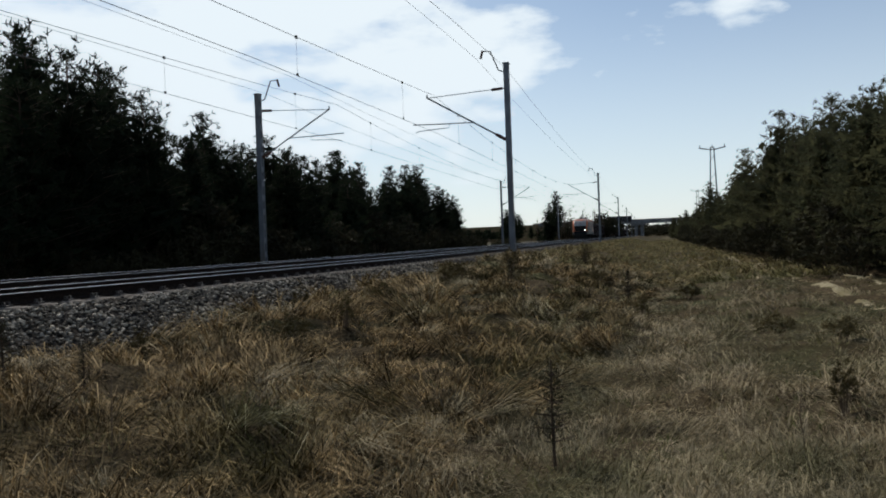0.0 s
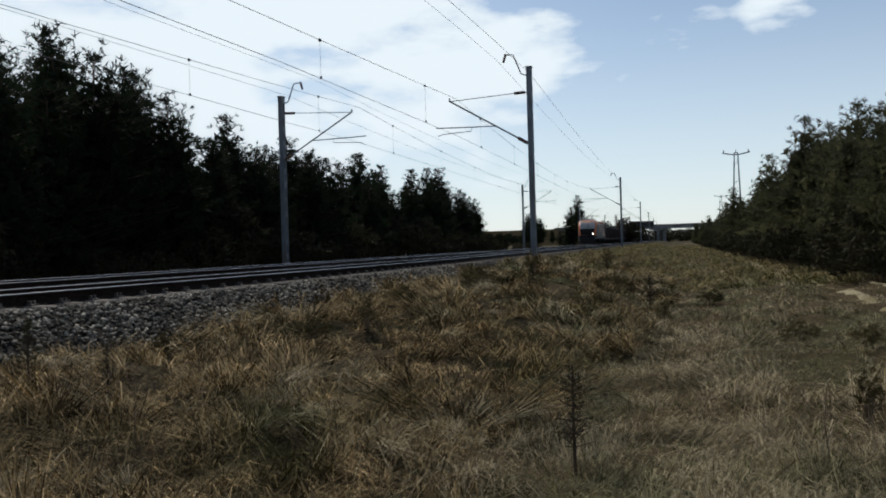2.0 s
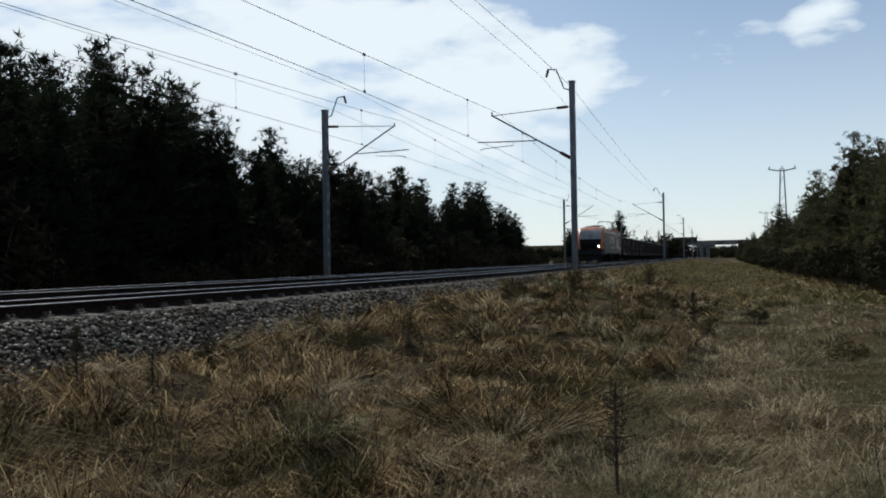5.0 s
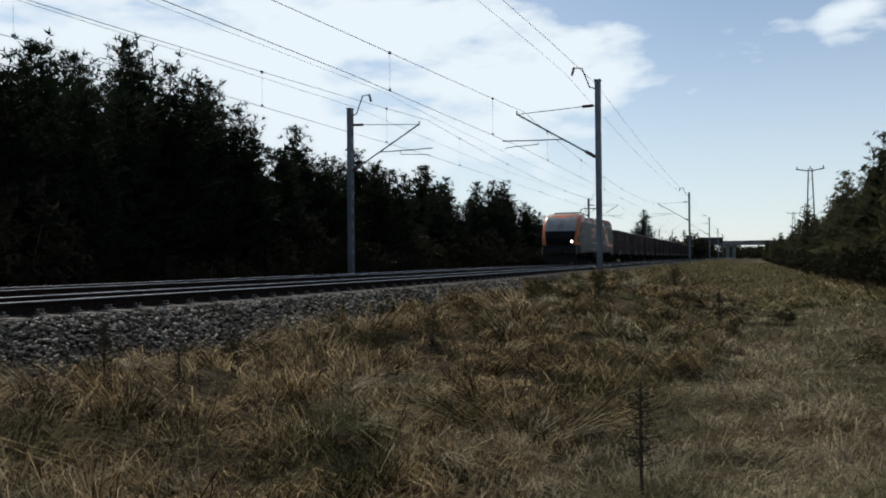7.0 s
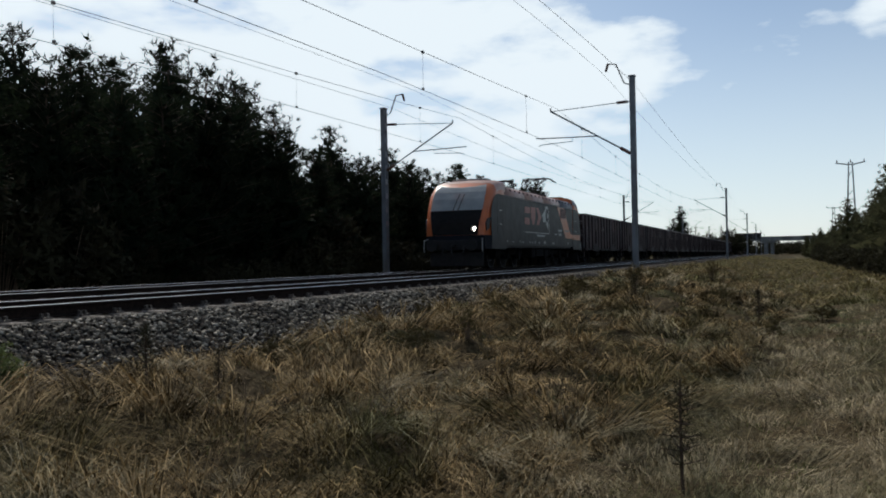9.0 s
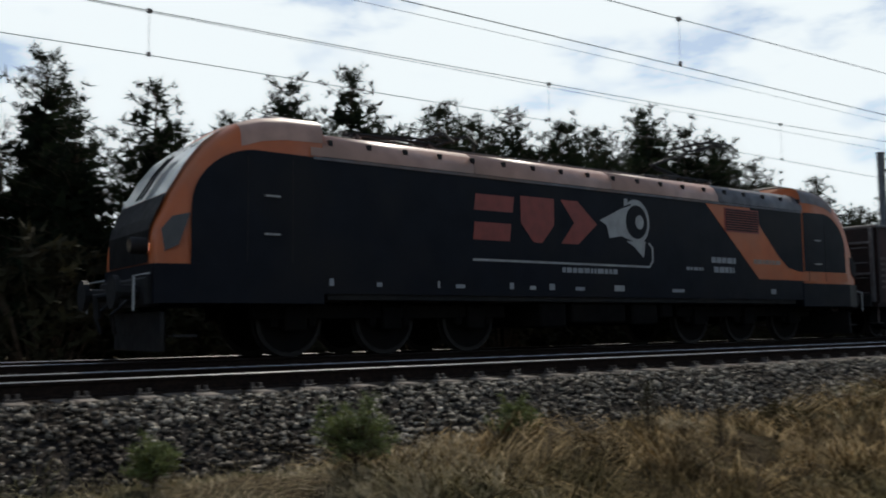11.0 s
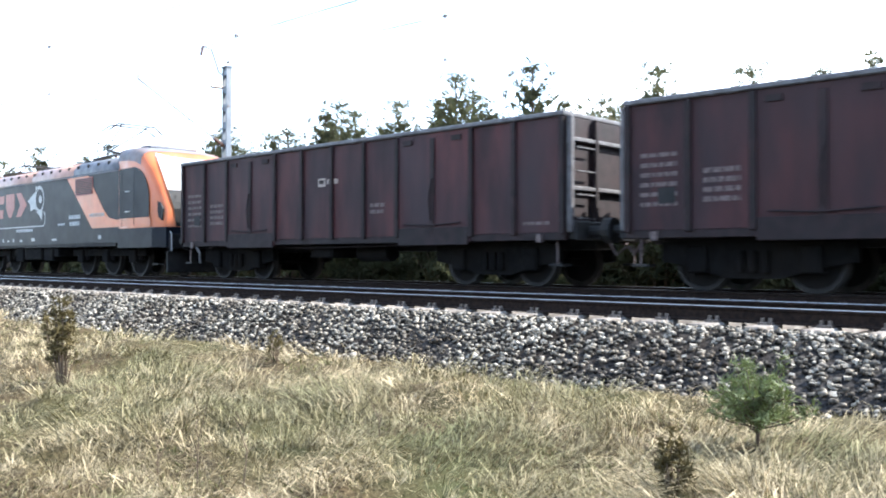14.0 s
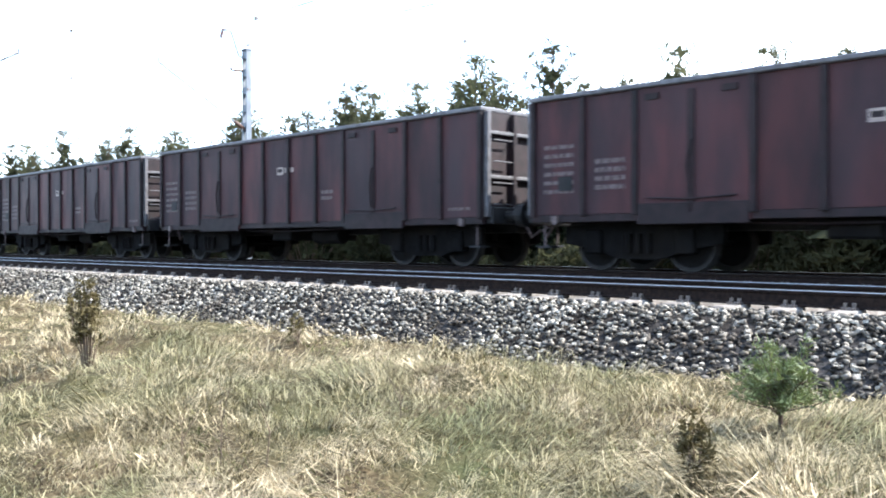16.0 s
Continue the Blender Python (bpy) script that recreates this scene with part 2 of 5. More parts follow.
# ---- mesh helpers ----
def mesh_of(name, bm, materials, smooth=False):
    me = bpy.data.meshes.new(name)
    bm.normal_update()
    bm.to_mesh(me)
    bm.free()
    for m in materials if isinstance(materials, (list, tuple)) else [materials]:
        me.materials.append(m)
    if smooth:
        for p in me.polygons:
            p.use_smooth = True
    return me


def part(name, bm, material, parent=None, label="", smooth=False):
    """Links a bmesh as one mesh object, under a thing or part if one is given."""
    ob = new(name, mesh_of(name, bm, material, smooth))
    ob.parent = parent
    if label:
        tagged(ob, label)
    return ob


def raw(name, verts, faces, material, parent=None):
    me = bpy.data.meshes.new(name)
    me.from_pydata(verts, [], faces)
    me.materials.append(material)
    me.update()
    ob = new(name, me)
    ob.parent = parent
    return ob


def bev(bm, w=0.01, seg=1):
    bmesh.ops.bevel(bm, geom=list(bm.edges), offset=w, segments=seg, affect="EDGES", profile=0.5)
    return bm


def add_box(bm, x0, y0, z0, x1, y1, z1, m=None):
    vs = bmesh.ops.create_cube(bm, size=1.0)["verts"]
    for v in vs:
        v.co = Vector((x0 + (v.co.x + 0.5) * (x1 - x0), y0 + (v.co.y + 0.5) * (y1 - y0), z0 + (v.co.z + 0.5) * (z1 - z0)))
        if m:
            v.co = m @ v.co
    return bm


def box(x0, y0, z0, x1, y1, z1, w=0.0):
    bm = add_box(bmesh.new(), x0, y0, z0, x1, y1, z1)
    return bev(bm, w) if w else bm


def add_tube(bm, pts, r, n=6, r2=None):
    """A round bar through the points, from radius r to r2."""
    pts = [Vector(p) for p in pts]
    rings, prev = [], None
    for i, p in enumerate(pts):
        d = (pts[min(i + 1, len(pts) - 1)] - pts[max(i - 1, 0)]).normalized()
        side = d.cross(Vector((0, 0, 1)))
        if side.length < 0.05:
            side = d.cross(Vector((0, 1, 0)))
        if prev is not None and side.dot(prev) < 0:
            side = -side
        side.normalize()
        prev, up = side, side.cross(d)
        rad = r + ((r2 if r2 is not None else r) - r) * i / max(len(pts) - 1, 1)
        rings.append([bm.verts.new(p + rad * (math.cos(a) * side + math.sin(a) * up)) for a in (2 * math.pi * k / n for k in range(n))])
    for a, b in zip(rings, rings[1:]):
        for k in range(n):
            bm.faces.new((a[k], a[(k + 1) % n], b[(k + 1) % n], b[k]))
    bm.faces.new(rings[0][::-1]), bm.faces.new(rings[-1])
    return bm


def tube(pts, r, n=6, r2=None):
    return add_tube(bmesh.new(), pts, r, n, r2)


def add_disc(bm, x0, x1, y, z, r, n=24, hole=0.0):
    """A wheel-like drum with its axis along x."""
    rings = []
    for x, rad in ((x0, hole), (x0, r), (x1, r), (x1, hole)):
        rings.append([bm.verts.new((x, y + rad * math.cos(2 * math.pi * k / n), z + rad * math.sin(2 * math.pi * k / n))) for k in range(n)] if rad > 0
                     else [bm.verts.new((x, y, z))] * n)
    for a, b in zip(rings, rings[1:]):
        for k in range(n):
            f = []
            for v in (a[k], a[(k + 1) % n], b[(k + 1) % n], b[k]):
                if v not in f:
                    f.append(v)
            if len(f) > 2:
                bm.faces.new(f)
    if hole:
        for k in range(n):
            bm.faces.new((rings[3][k], rings[3][(k + 1) % n], rings[0][(k + 1) % n], rings[0][k]))
    return bm


def plate(outline, x, thick):
    """A flat plate of that outline (y, z), its face at x and its back at x - thick."""
    bm = bmesh.new()
    a = [bm.verts.new((x, y, z)) for y, z in outline]
    b = [bm.verts.new((x - thick, y, z)) for y, z in outline]
    bm.faces.new(a), bm.faces.new(b[::-1])
    for k in range(len(a)):
        bm.faces.new((a[k], b[k], b[(k + 1) % len(a)], a[(k + 1) % len(a)]))
    bmesh.ops.recalc_face_normals(bm, faces=bm.faces)
    return bm


def empty(name, label, category, group="", kind=""):
    return tagged(new(name), label, category, group, kind)

# ---- ground ----
def lerp_table(table, x):
    for (a, va), (b, vb) in zip(table, table[1:]):
        if x <= b:
            return va + (vb - va) * max(0.0, (x - a) / (b - a))
    return table[-1][1]


def smooth(a, b, x):
    s = min(max((x - a) / (b - a), 0.0), 1.0)
    return s * s * (3 - 2 * s)


# u: metres from the nearest rail towards the standing side
PROFILE = [(-2000, -0.5), (-60, -0.8), (-9.5, -0.95), (-8.2, -0.8), (-6.9, -0.6), (0.9, -0.6), (2.0, -0.74), (5.0, -0.88), (6.8, -1.12), (8.0, -1.30),
           (8.7, -1.28), (9.8, -1.12), (12.0, -1.06), (15.0, -1.0), (40, -0.9), (2000, -0.5)]


def ground_z(x, y):
    u = x + RAIL_X + drift(y)
    z = lerp_table(PROFILE, u)
    if 1.2 < u < 8:
        z += 0.42 * smooth(1.2, 2.4, u) * smooth(7.6, 4.2, u) * smooth(7, 24, y) if u < 7.6 else 0
    if abs(y) < 90 and 1.6 < u < 30:
        z += smooth(1.6, 2.6, u) * (0.12 * noise.noise((x * 0.55, y * 0.55, 0)) + (0.13 + 0.09 * smooth(2, 8, y) * (1 - smooth(6.5, 8.5, u))) * noise.noise((x * 1.5, y * 1.5, 4)) + 0.05 * noise.noise((x * 3.4, y * 3.4, 8)))
    return z


def steps(*spans):
    out = []
    for a, b, n in spans:
        out += [a + (b - a) * i / n for i in range(n)]
    return out + [spans[-1][1]]


us = steps((-2000, -120, 5), (-120, -12, 8), (-12, 1.2, 12), (1.2, 14, 84), (14, 40, 16), (40, 300, 6), (300, 2000, 4))
ys = steps((-2000, -150, 5), (-150, -24, 14), (-24, 44, 300), (44, 120, 30), (120, 400, 16), (400, 2500, 5))
gv, gf = [], []
for y in ys:
    for u in us:
        x = u - RAIL_X - drift(y)
        gv.append((x, y, ground_z(x, y)))
for j in range(len(ys) - 1):
    for i in range(len(us) - 1):
        a = j * len(us) + i
        gf.append((a, a + 1, a + 1 + len(us), a + len(us)))
ground = tagged(raw("ground", gv, gf, M_SOIL), "rough meadow and railway bank of dry soil", "ground", kind="structure")
for p in ground.data.polygons:
    p.use_smooth = True

# sandy wheel track along the wood's edge
pv, pf = [], []
py = steps((-40, 12, 26), (12, 150, 70), (150, 330, 20))
for side in (0, 1):
    base = len(pv)
    for y in py:
        for k in range(5):
            u = 12.2 + side * 1.45 + 0.09 * k + 0.12 * math.sin(y * 0.35 + side)
            x = u - RAIL_X - drift(y)
            pv.append((x, y, ground_z(x, y) + 0.03 - 0.05 * (k in (0, 4)) - 0.07 * max(0.0, noise.noise((x * 0.3, y * 0.22, 5 + side)) + 0.12)))
    for j in range(len(py) - 1):
        for k in range(4):
            a = base + j * 5 + k
            pf.append((a, a + 1, a + 6, a + 5))
tagged(raw("field_path", pv, pf, M_PATH), "pale sandy wheel ruts in the grass", "path", kind="structure")


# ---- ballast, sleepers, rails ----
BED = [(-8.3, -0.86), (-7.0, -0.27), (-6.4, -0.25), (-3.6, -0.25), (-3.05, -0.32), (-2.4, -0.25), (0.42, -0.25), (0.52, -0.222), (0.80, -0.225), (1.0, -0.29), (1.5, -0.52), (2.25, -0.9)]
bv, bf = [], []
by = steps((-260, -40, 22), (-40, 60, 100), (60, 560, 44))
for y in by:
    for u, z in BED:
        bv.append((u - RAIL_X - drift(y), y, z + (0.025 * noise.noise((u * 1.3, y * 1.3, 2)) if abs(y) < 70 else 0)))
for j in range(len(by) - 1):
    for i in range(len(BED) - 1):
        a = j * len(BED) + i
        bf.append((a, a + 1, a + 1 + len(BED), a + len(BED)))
ballast = tagged(raw("ballast_bed", bv, bf, M_GAP_SHADE), "crushed-stone ballast bed of a double-track railway, darkened for shade between stones", "ballast", kind="structure")


def make_rail(name, off, parent):
    prof = [(-0.07, -0.172), (0.07, -0.172), (0.07, -0.158), (0.012, -0.14), (0.012, -0.045), (0.036, -0.035), (0.036, -0.006), (0.028, 0.0),
            (-0.028, 0.0), (-0.036, -0.006), (-0.036, -0.035), (-0.012, -0.045), (-0.012, -0.14), (-0.07, -0.158)]
    bm = bmesh.new()
    rings = []
    for y in steps((-260, -60, 20), (-60, 90, 50), (90, 560, 44)):
        rings.append([bm.verts.new((-off - drift(y) + px, y, pz)) for px, pz in prof])
    n = len(prof)
    for a, b in zip(rings, rings[1:]):
        for k in range(n):
            f = bm.faces.new((a[k], a[(k + 1) % n], b[(k + 1) % n], b[k]))
            f.material_index = 1 if k in (6, 7) else 0
    bmesh.ops.recalc_face_normals(bm, faces=bm.faces)
    return part(name, bm, [M_RAIL, M_HEAD], parent)


bm = bmesh.new()
add_box(bm, -1.3, -0.13, -0.38, 1.3, 0.13, -0.175)
for v in bm.verts:
    if v.co.z > -0.2:
        v.co.y *= 0.78
        v.co.x *= 0.985
bev(bm, 0.015)
SLEEPER = mesh_of("sleeper", bm, M_CONC)
bm = bmesh.new()
for r in (-0.75, 0.75):
    for s in (-1, 1):
        add_box(bm, r + s * 0.13 - 0.05, -0.075, -0.176, r + s * 0.13 + 0.05, 0.075, -0.15)
        add_box(bm, r + s * 0.115 - 0.02, -0.06, -0.15, r + s * 0.115 + 0.02, -0.025, -0.105)
        add_box(bm, r + s * 0.115 - 0.02, 0.025, -0.15, r + s * 0.115 + 0.02, 0.06, -0.105)
CLIPS = mesh_of("rail_clips", bm, M_CLIP)


def make_track(mid, first, count, name_label):
    track = empty("railway_track", name_label, "railway track", "tracks of the line", "structure")
    make_rail("rail", mid - 0.75, track)
    make_rail("rail", mid + 0.75, track)
    rv, rf = [], []
    plain = box(-1.3, -0.11, -0.38, 1.3, 0.11, -0.175)
    box_f = [tuple(v.index for v in f.verts) for f in plain.faces]
    box_v = np.array([v.co[:] for v in plain.verts])
    plain.free()
    for i in range(-300, 800):
        y = 0.6 * i - 0.3
        m = Matrix.Translation(on_line(mid, y)) @ pose(0, 0, 0, 0, 0, heading(y) + random.uniform(-0.6, 0.6))
        if first <= i < first + count:
            ob = new("sleeper", SLEEPER)
            ob.parent, ob.matrix_basis = track, m
            cl = new("rail_clips", CLIPS)
            cl.parent, cl.matrix_basis = ob, Matrix()
        else:
            r = np.array(m)
            base = len(rv)
            rv += [tuple(v) for v in box_v @ r[:3, :3].T + r[:3, 3]]
            rf += [tuple(base + k for k in f) for f in box_f]
    tagged(raw("far_sleepers", rv, rf, M_CONC, track), kind="stuff")
    return track


make_track(NEAR_MID, -90, 200, "nearer railway track of steel rails on concrete sleepers")
make_track(FAR_MID, -60, 110, "farther railway track of steel rails on concrete sleepers")

# ---- overhead line ----
CONTACT, CARRIER = 4.95, 6.35


BATTEN = mesh_of("batten_plate", box(-0.085, -0.097, 0, 0.085, 0.097, 0.24), M_MAST)


def make_mast(y, side, place=None, tall=7.45):
    """An overhead-line mast; side 1: on the standing side, its arm over the nearer track; -1: the far side."""
    mid = NEAR_MID if side > 0 else FAR_MID
    at = place or on_line(mid - side * (2.95 if y < 0 else 3.25 if side > 0 else 3.57), y)
    mast = empty("overhead_line_mast", "grey steel overhead-line mast with a bracket arm over the track", "mast", "overhead-line masts")
    base = ground_z(at[0], at[1]) if side > 0 else -0.7
    mast.matrix_basis = Matrix.Translation((at[0], at[1], 0)) @ pose(0, 0, 0, 0, 0, heading(y) + (180 if side > 0 else 0))
    # local +x points across the track from the mast
    bm = bmesh.new()
    for s in (-1, 1):
        add_box(bm, -0.10, s * 0.12 - 0.025, -0.5, 0.10, s * 0.12 + 0.025, tall)
    part("channel_post", bm, M_MAST, mast)
    for k in range(12):
        b = new("batten_plate", BATTEN)
        b.parent, b.location = mast, (0, 0, 0.1 + k * 0.62)
    part("footing", bev(add_box(bmesh.new(), -0.28, -0.28, base - 0.4, 0.28, 0.28, -0.42), 0.03), M_CONC, mast, "weathered concrete footing")
    part("cap", box(-0.13, -0.17, tall, 0.13, 0.17, tall + 0.04), M_MAST, mast)
    reach = 3.3
    part("strut", tube([(0.1, 0, 4.45), (reach, 0, CARRIER)], 0.033, 8), M_MAST, mast)
    part("strut_insulator", tube([(0.12, 0, 4.46), (0.5, 0, 4.69)], 0.07, 8), M_INSUL, mast)
    part("tie_bar", tube([(0.1, 0, 6.5), (reach - 0.05, 0, CARRIER - 0.02)], 0.016, 6), M_MAST, mast)
    part("tie_insulator", tube([(0.18, 0, 6.49), (0.62, 0, 6.47)], 0.06, 8), M_INSUL, mast)
    part("register_tube", tube([(1.35, 0, 5.22), (3.0, 0, 5.25), (reach + 0.6, 0, 5.28)], 0.024, 6), M_MAST, mast)
    part("steady_arm", tube([(reach - 0.9, 0, 5.24), (reach - 0.9, 0, 5.08), (reach + 0.35, 0, CONTACT + 0.06), (reach + 0.5, 0, CONTACT)], 0.016, 6), M_MAST, mast)
    part("drop_bracket", tube([(reach - 0.02, 0, CARRIER), (reach - 0.02, 0, CARRIER + 0.12)], 0.03, 6), M_MAST, mast)
    part("horn", tube([(0.05, 0, tall - 0.32), (0.32, 0, tall - 0.22), (0.62, 0, tall + 0.55), (0.95, 0, tall + 0.58)], 0.028, 6), M_MAST, mast)
    part("horn_insulator", tube([(0.93, 0, tall + 0.6), (1.02, 0, tall + 0.28)], 0.05, 8), M_INSUL, mast)
    return mast


NEAR_MASTS = [-88.0, -28.5, 34.5, 99.0, 164.0, 228.0, 292.0, 356.0]
FAR_MASTS = [-86.0, -26.3, 34.5, 99.0, 164.0, 228.0, 292.0, 356.0]
for y in NEAR_MASTS:
    make_mast(y, 1)
for y in FAR_MASTS:
    make_mast(y, -1, None, 7.2)


def overhead(mid, masts, side):
    line = empty("overhead_wires", "carrying cable, contact wire and droppers above the track", "wires", "overhead wires")
    for k, (a, b) in enumerate(zip(masts, masts[1:])):
        stag = 0.2 if k % 2 else -0.2
        ca, fe = [], []
        for i in range(15):
            f = i / 14
            y = a + (b - a) * f
            off = mid + stag * (1 - 2 * f)
            sag = 4 * f * (1 - f)
            ca.append(on_line(off, y, CARRIER + 0.1 - 0.75 * sag))
            fe.append(on_line(mid - side * 1.95, y, 7.85 - 0.35 * sag))
            if 0 < i < 14 and i % 2:
                p = on_line(off, y, CONTACT)
                bm = tube([ca[-1], p], 0.004, 4)
                add_box(bm, p.x - 0.02, p.y - 0.03, p.z - 0.02, p.x + 0.02, p.y + 0.03, p.z + 0.05)
                add_box(bm, ca[-1].x - 0.025, y - 0.04, ca[-1].z - 0.04, ca[-1].x + 0.025, y + 0.04, ca[-1].z + 0.03)
                part("dropper", bm, M_WIRE, line)
        part("carrying_cable", tube(ca, 0.008, 5), M_WIRE, line)
        part("contact_wire", tube([on_line(mid + stag * (1 - 2 * q), a + (b - a) * q, CONTACT) for q in (0, 0.25, 0.5, 0.75, 1)], 0.008, 5), M_WIRE, line)
        part("earth_cable", tube([on_line(mid - side * (2.95 if y_ < 0 else 3.25), y_, 7.25 - 1.6 * q * (1 - q)) for q, y_ in [(j / 8, a + (b - a) * j / 8) for j in range(9)]], 0.007, 5), M_WIRE, line)
        part("feeder_cable", tube(fe, 0.006, 5), M_WIRE, line)


overhead(NEAR_MID, NEAR_MASTS, 1)
overhead(FAR_MID, FAR_MASTS, -1)

# ---- road bridge and power poles in the distance ----
bridge = empty("road_bridge", "grey concrete road bridge crossing the railway far off", "bridge")
B_Y, B_Z = 450.0, 5.9
part("deck", bev(add_box(bmesh.new(), -98, B_Y - 5, B_Z, -12, B_Y + 5, B_Z + 1.4), 0.05), M_BRIDGE, bridge)
for bx in (-70, -68, -46, -43.5, -22, -19.5):
    part("pier", bev(add_box(bmesh.new(), bx - 0.6, B_Y - 3, -1.0, bx + 0.6, B_Y + 3, B_Z), 0.05), M_BRIDGE, bridge)
part("pier_cap", bev(add_box(bmesh.new(), -48, B_Y - 4, B_Z - 1.0, -41.5, B_Y + 4, B_Z), 0.05), M_BRIDGE, bridge)
part("parapet", add_box(bmesh.new(), -98, B_Y - 5.1, B_Z + 1.4, -12, B_Y - 5.0, B_Z + 2.1), M_BRIDGE, bridge)
part("safety_screen", add_box(bmesh.new(), -60, B_Y - 5.3, B_Z + 1.0, -48, B_Y - 5.15, B_Z + 3.9), M_BLACK, bridge, "dark screen above the tracks")
for x0, x1, foot in ((-14, 60, -10), (-190, -96, 14)):
    bm = add_box(bmesh.new(), x0, B_Y - 6, -1.0, x1, B_Y + 6, B_Z + 1.4)
    for v in bm.verts:
        if v.co.z < 0:
            v.co.y += 8 if v.co.y > B_Y else -8
            if (v.co.x > -100 and foot > 0) or (v.co.x < 0 and foot < 0):
                v.co.x += foot
    part("embankment", bm, M_SOIL, bridge, "earth ramp of the bridge")


def make_power_pole(x, y, tall):
    pole = empty("power_pole", "tall two-legged power pole with a crossarm", "power pole", "power poles")
    pole.location = (x, y, -0.9)
    for s in (-1, 1):
        part("leg", tube([(s * 0.9, 0, -0.3), (s * 0.28, 0, tall)], 0.17, 8, 0.1), M_MAST, pole)
    for z in (0.35, 0.65, 0.85):
        part("brace", tube([(-0.9 + 0.62 * z, 0, tall * z), (0.9 - 0.62 * z, 0, tall * (z + 0.07))], 0.05, 6), M_MAST, pole)
    part("crossarm", tube([(-2.3, 0, tall - 0.1), (-0.5, 0, tall - 0.45), (0.5, 0, tall - 0.45), (2.3, 0, tall - 0.1)], 0.11, 6), M_MAST, pole)
    for s in (-2.1, 0, 2.1):
        part("insulator", tube([(s, 0, tall - 0.2), (s, 0, tall + 0.4)], 0.08, 6), M_INSUL, pole)


make_power_pole(-3.3, 165, 16.5)
make_power_pole(-12.0, 330, 16.5)


# ---- locomotive ----
# Local frame: y runs from the nose (about -0.4) to the tail (18.7), +x is the side that faces the camera, z = 0 the rail heads.
def loft(bm, sections, closed_ends=True):
    rings = [[bm.verts.new(p) for p in s] for s in sections]
    n = len(rings[0])
    for a, b in zip(rings, rings[1:]):
        for k in range(n - 1):
            bm.faces.new((a[k], a[k + 1], b[k + 1], b[k]))
    if closed_ends:
        bm.faces.new(rings[0][::-1]), bm.faces.new(rings[-1])
    bmesh.ops.recalc_face_normals(bm, faces=bm.faces)
    return bm


def ring(y, w, z0, prof, back=0.0):
    """A closed section at y: half-width w, from z0 up over the shoulder points prof (share of w, z) and down again."""
    right = [(w * fx, y + back * fx * fx, z) for fx, z in prof]
    pts = [(w, y + back, z0)] + right + [(-x, yy, z) for x, yy, z in right[::-1]] + [(-w, y + back, z0)]
    return pts


def nose_sections(sign, tip, wall, lift=0.0):
    """Sections of a cab from its tip back to the seam; sign 1: the tip lies at low y."""
    out = []
    # distance from the tip, half-width, roof height: the face leans back over the windscreen
    for d, top in ((0.0, 1.95), (0.05, 2.1), (0.25, 2.55), (0.5, 2.98), (0.72, 3.26), (0.95, 3.46), (1.25, 3.68), (1.6, 3.80), (2.0, 3.86), (2.65, 3.88)):
        prof = [(1.0, min(top - 0.0, max(1.5, top - 0.42))), (0.985, top - 0.22), (0.93, top - 0.08), (0.80, top + 0.01), (0.4, top + 0.05), (0.0, top + 0.06)]
        w = 1.28 + 0.17 * min(1.0, (d / 0.9)) ** 0.6
        out.append(ring(tip + sign * d, w, wall, prof))
    return out


def mirrored(outline):
    return [(18.3 - y, z) for y, z in outline]


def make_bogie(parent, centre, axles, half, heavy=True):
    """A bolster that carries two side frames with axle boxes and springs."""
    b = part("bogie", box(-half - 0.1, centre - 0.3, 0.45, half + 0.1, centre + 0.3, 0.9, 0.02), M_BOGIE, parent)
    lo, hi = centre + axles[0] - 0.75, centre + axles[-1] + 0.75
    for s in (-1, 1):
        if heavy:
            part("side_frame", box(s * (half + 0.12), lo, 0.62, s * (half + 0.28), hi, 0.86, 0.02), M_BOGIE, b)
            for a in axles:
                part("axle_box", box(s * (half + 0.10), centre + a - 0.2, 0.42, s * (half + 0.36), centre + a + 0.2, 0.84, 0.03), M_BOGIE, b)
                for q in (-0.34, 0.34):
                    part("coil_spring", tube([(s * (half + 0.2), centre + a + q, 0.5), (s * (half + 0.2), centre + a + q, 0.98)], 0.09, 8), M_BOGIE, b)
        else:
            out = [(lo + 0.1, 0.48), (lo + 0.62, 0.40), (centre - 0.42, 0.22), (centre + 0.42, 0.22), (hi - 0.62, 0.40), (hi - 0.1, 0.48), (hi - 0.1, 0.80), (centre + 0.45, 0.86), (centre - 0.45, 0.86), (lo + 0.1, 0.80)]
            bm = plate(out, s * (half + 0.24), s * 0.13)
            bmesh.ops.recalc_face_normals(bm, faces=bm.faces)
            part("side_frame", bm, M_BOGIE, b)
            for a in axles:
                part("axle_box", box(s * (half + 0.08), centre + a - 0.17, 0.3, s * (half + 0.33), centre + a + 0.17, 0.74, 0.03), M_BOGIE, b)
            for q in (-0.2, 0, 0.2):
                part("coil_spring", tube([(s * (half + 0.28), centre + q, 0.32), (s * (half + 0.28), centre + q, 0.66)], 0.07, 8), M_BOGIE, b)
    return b


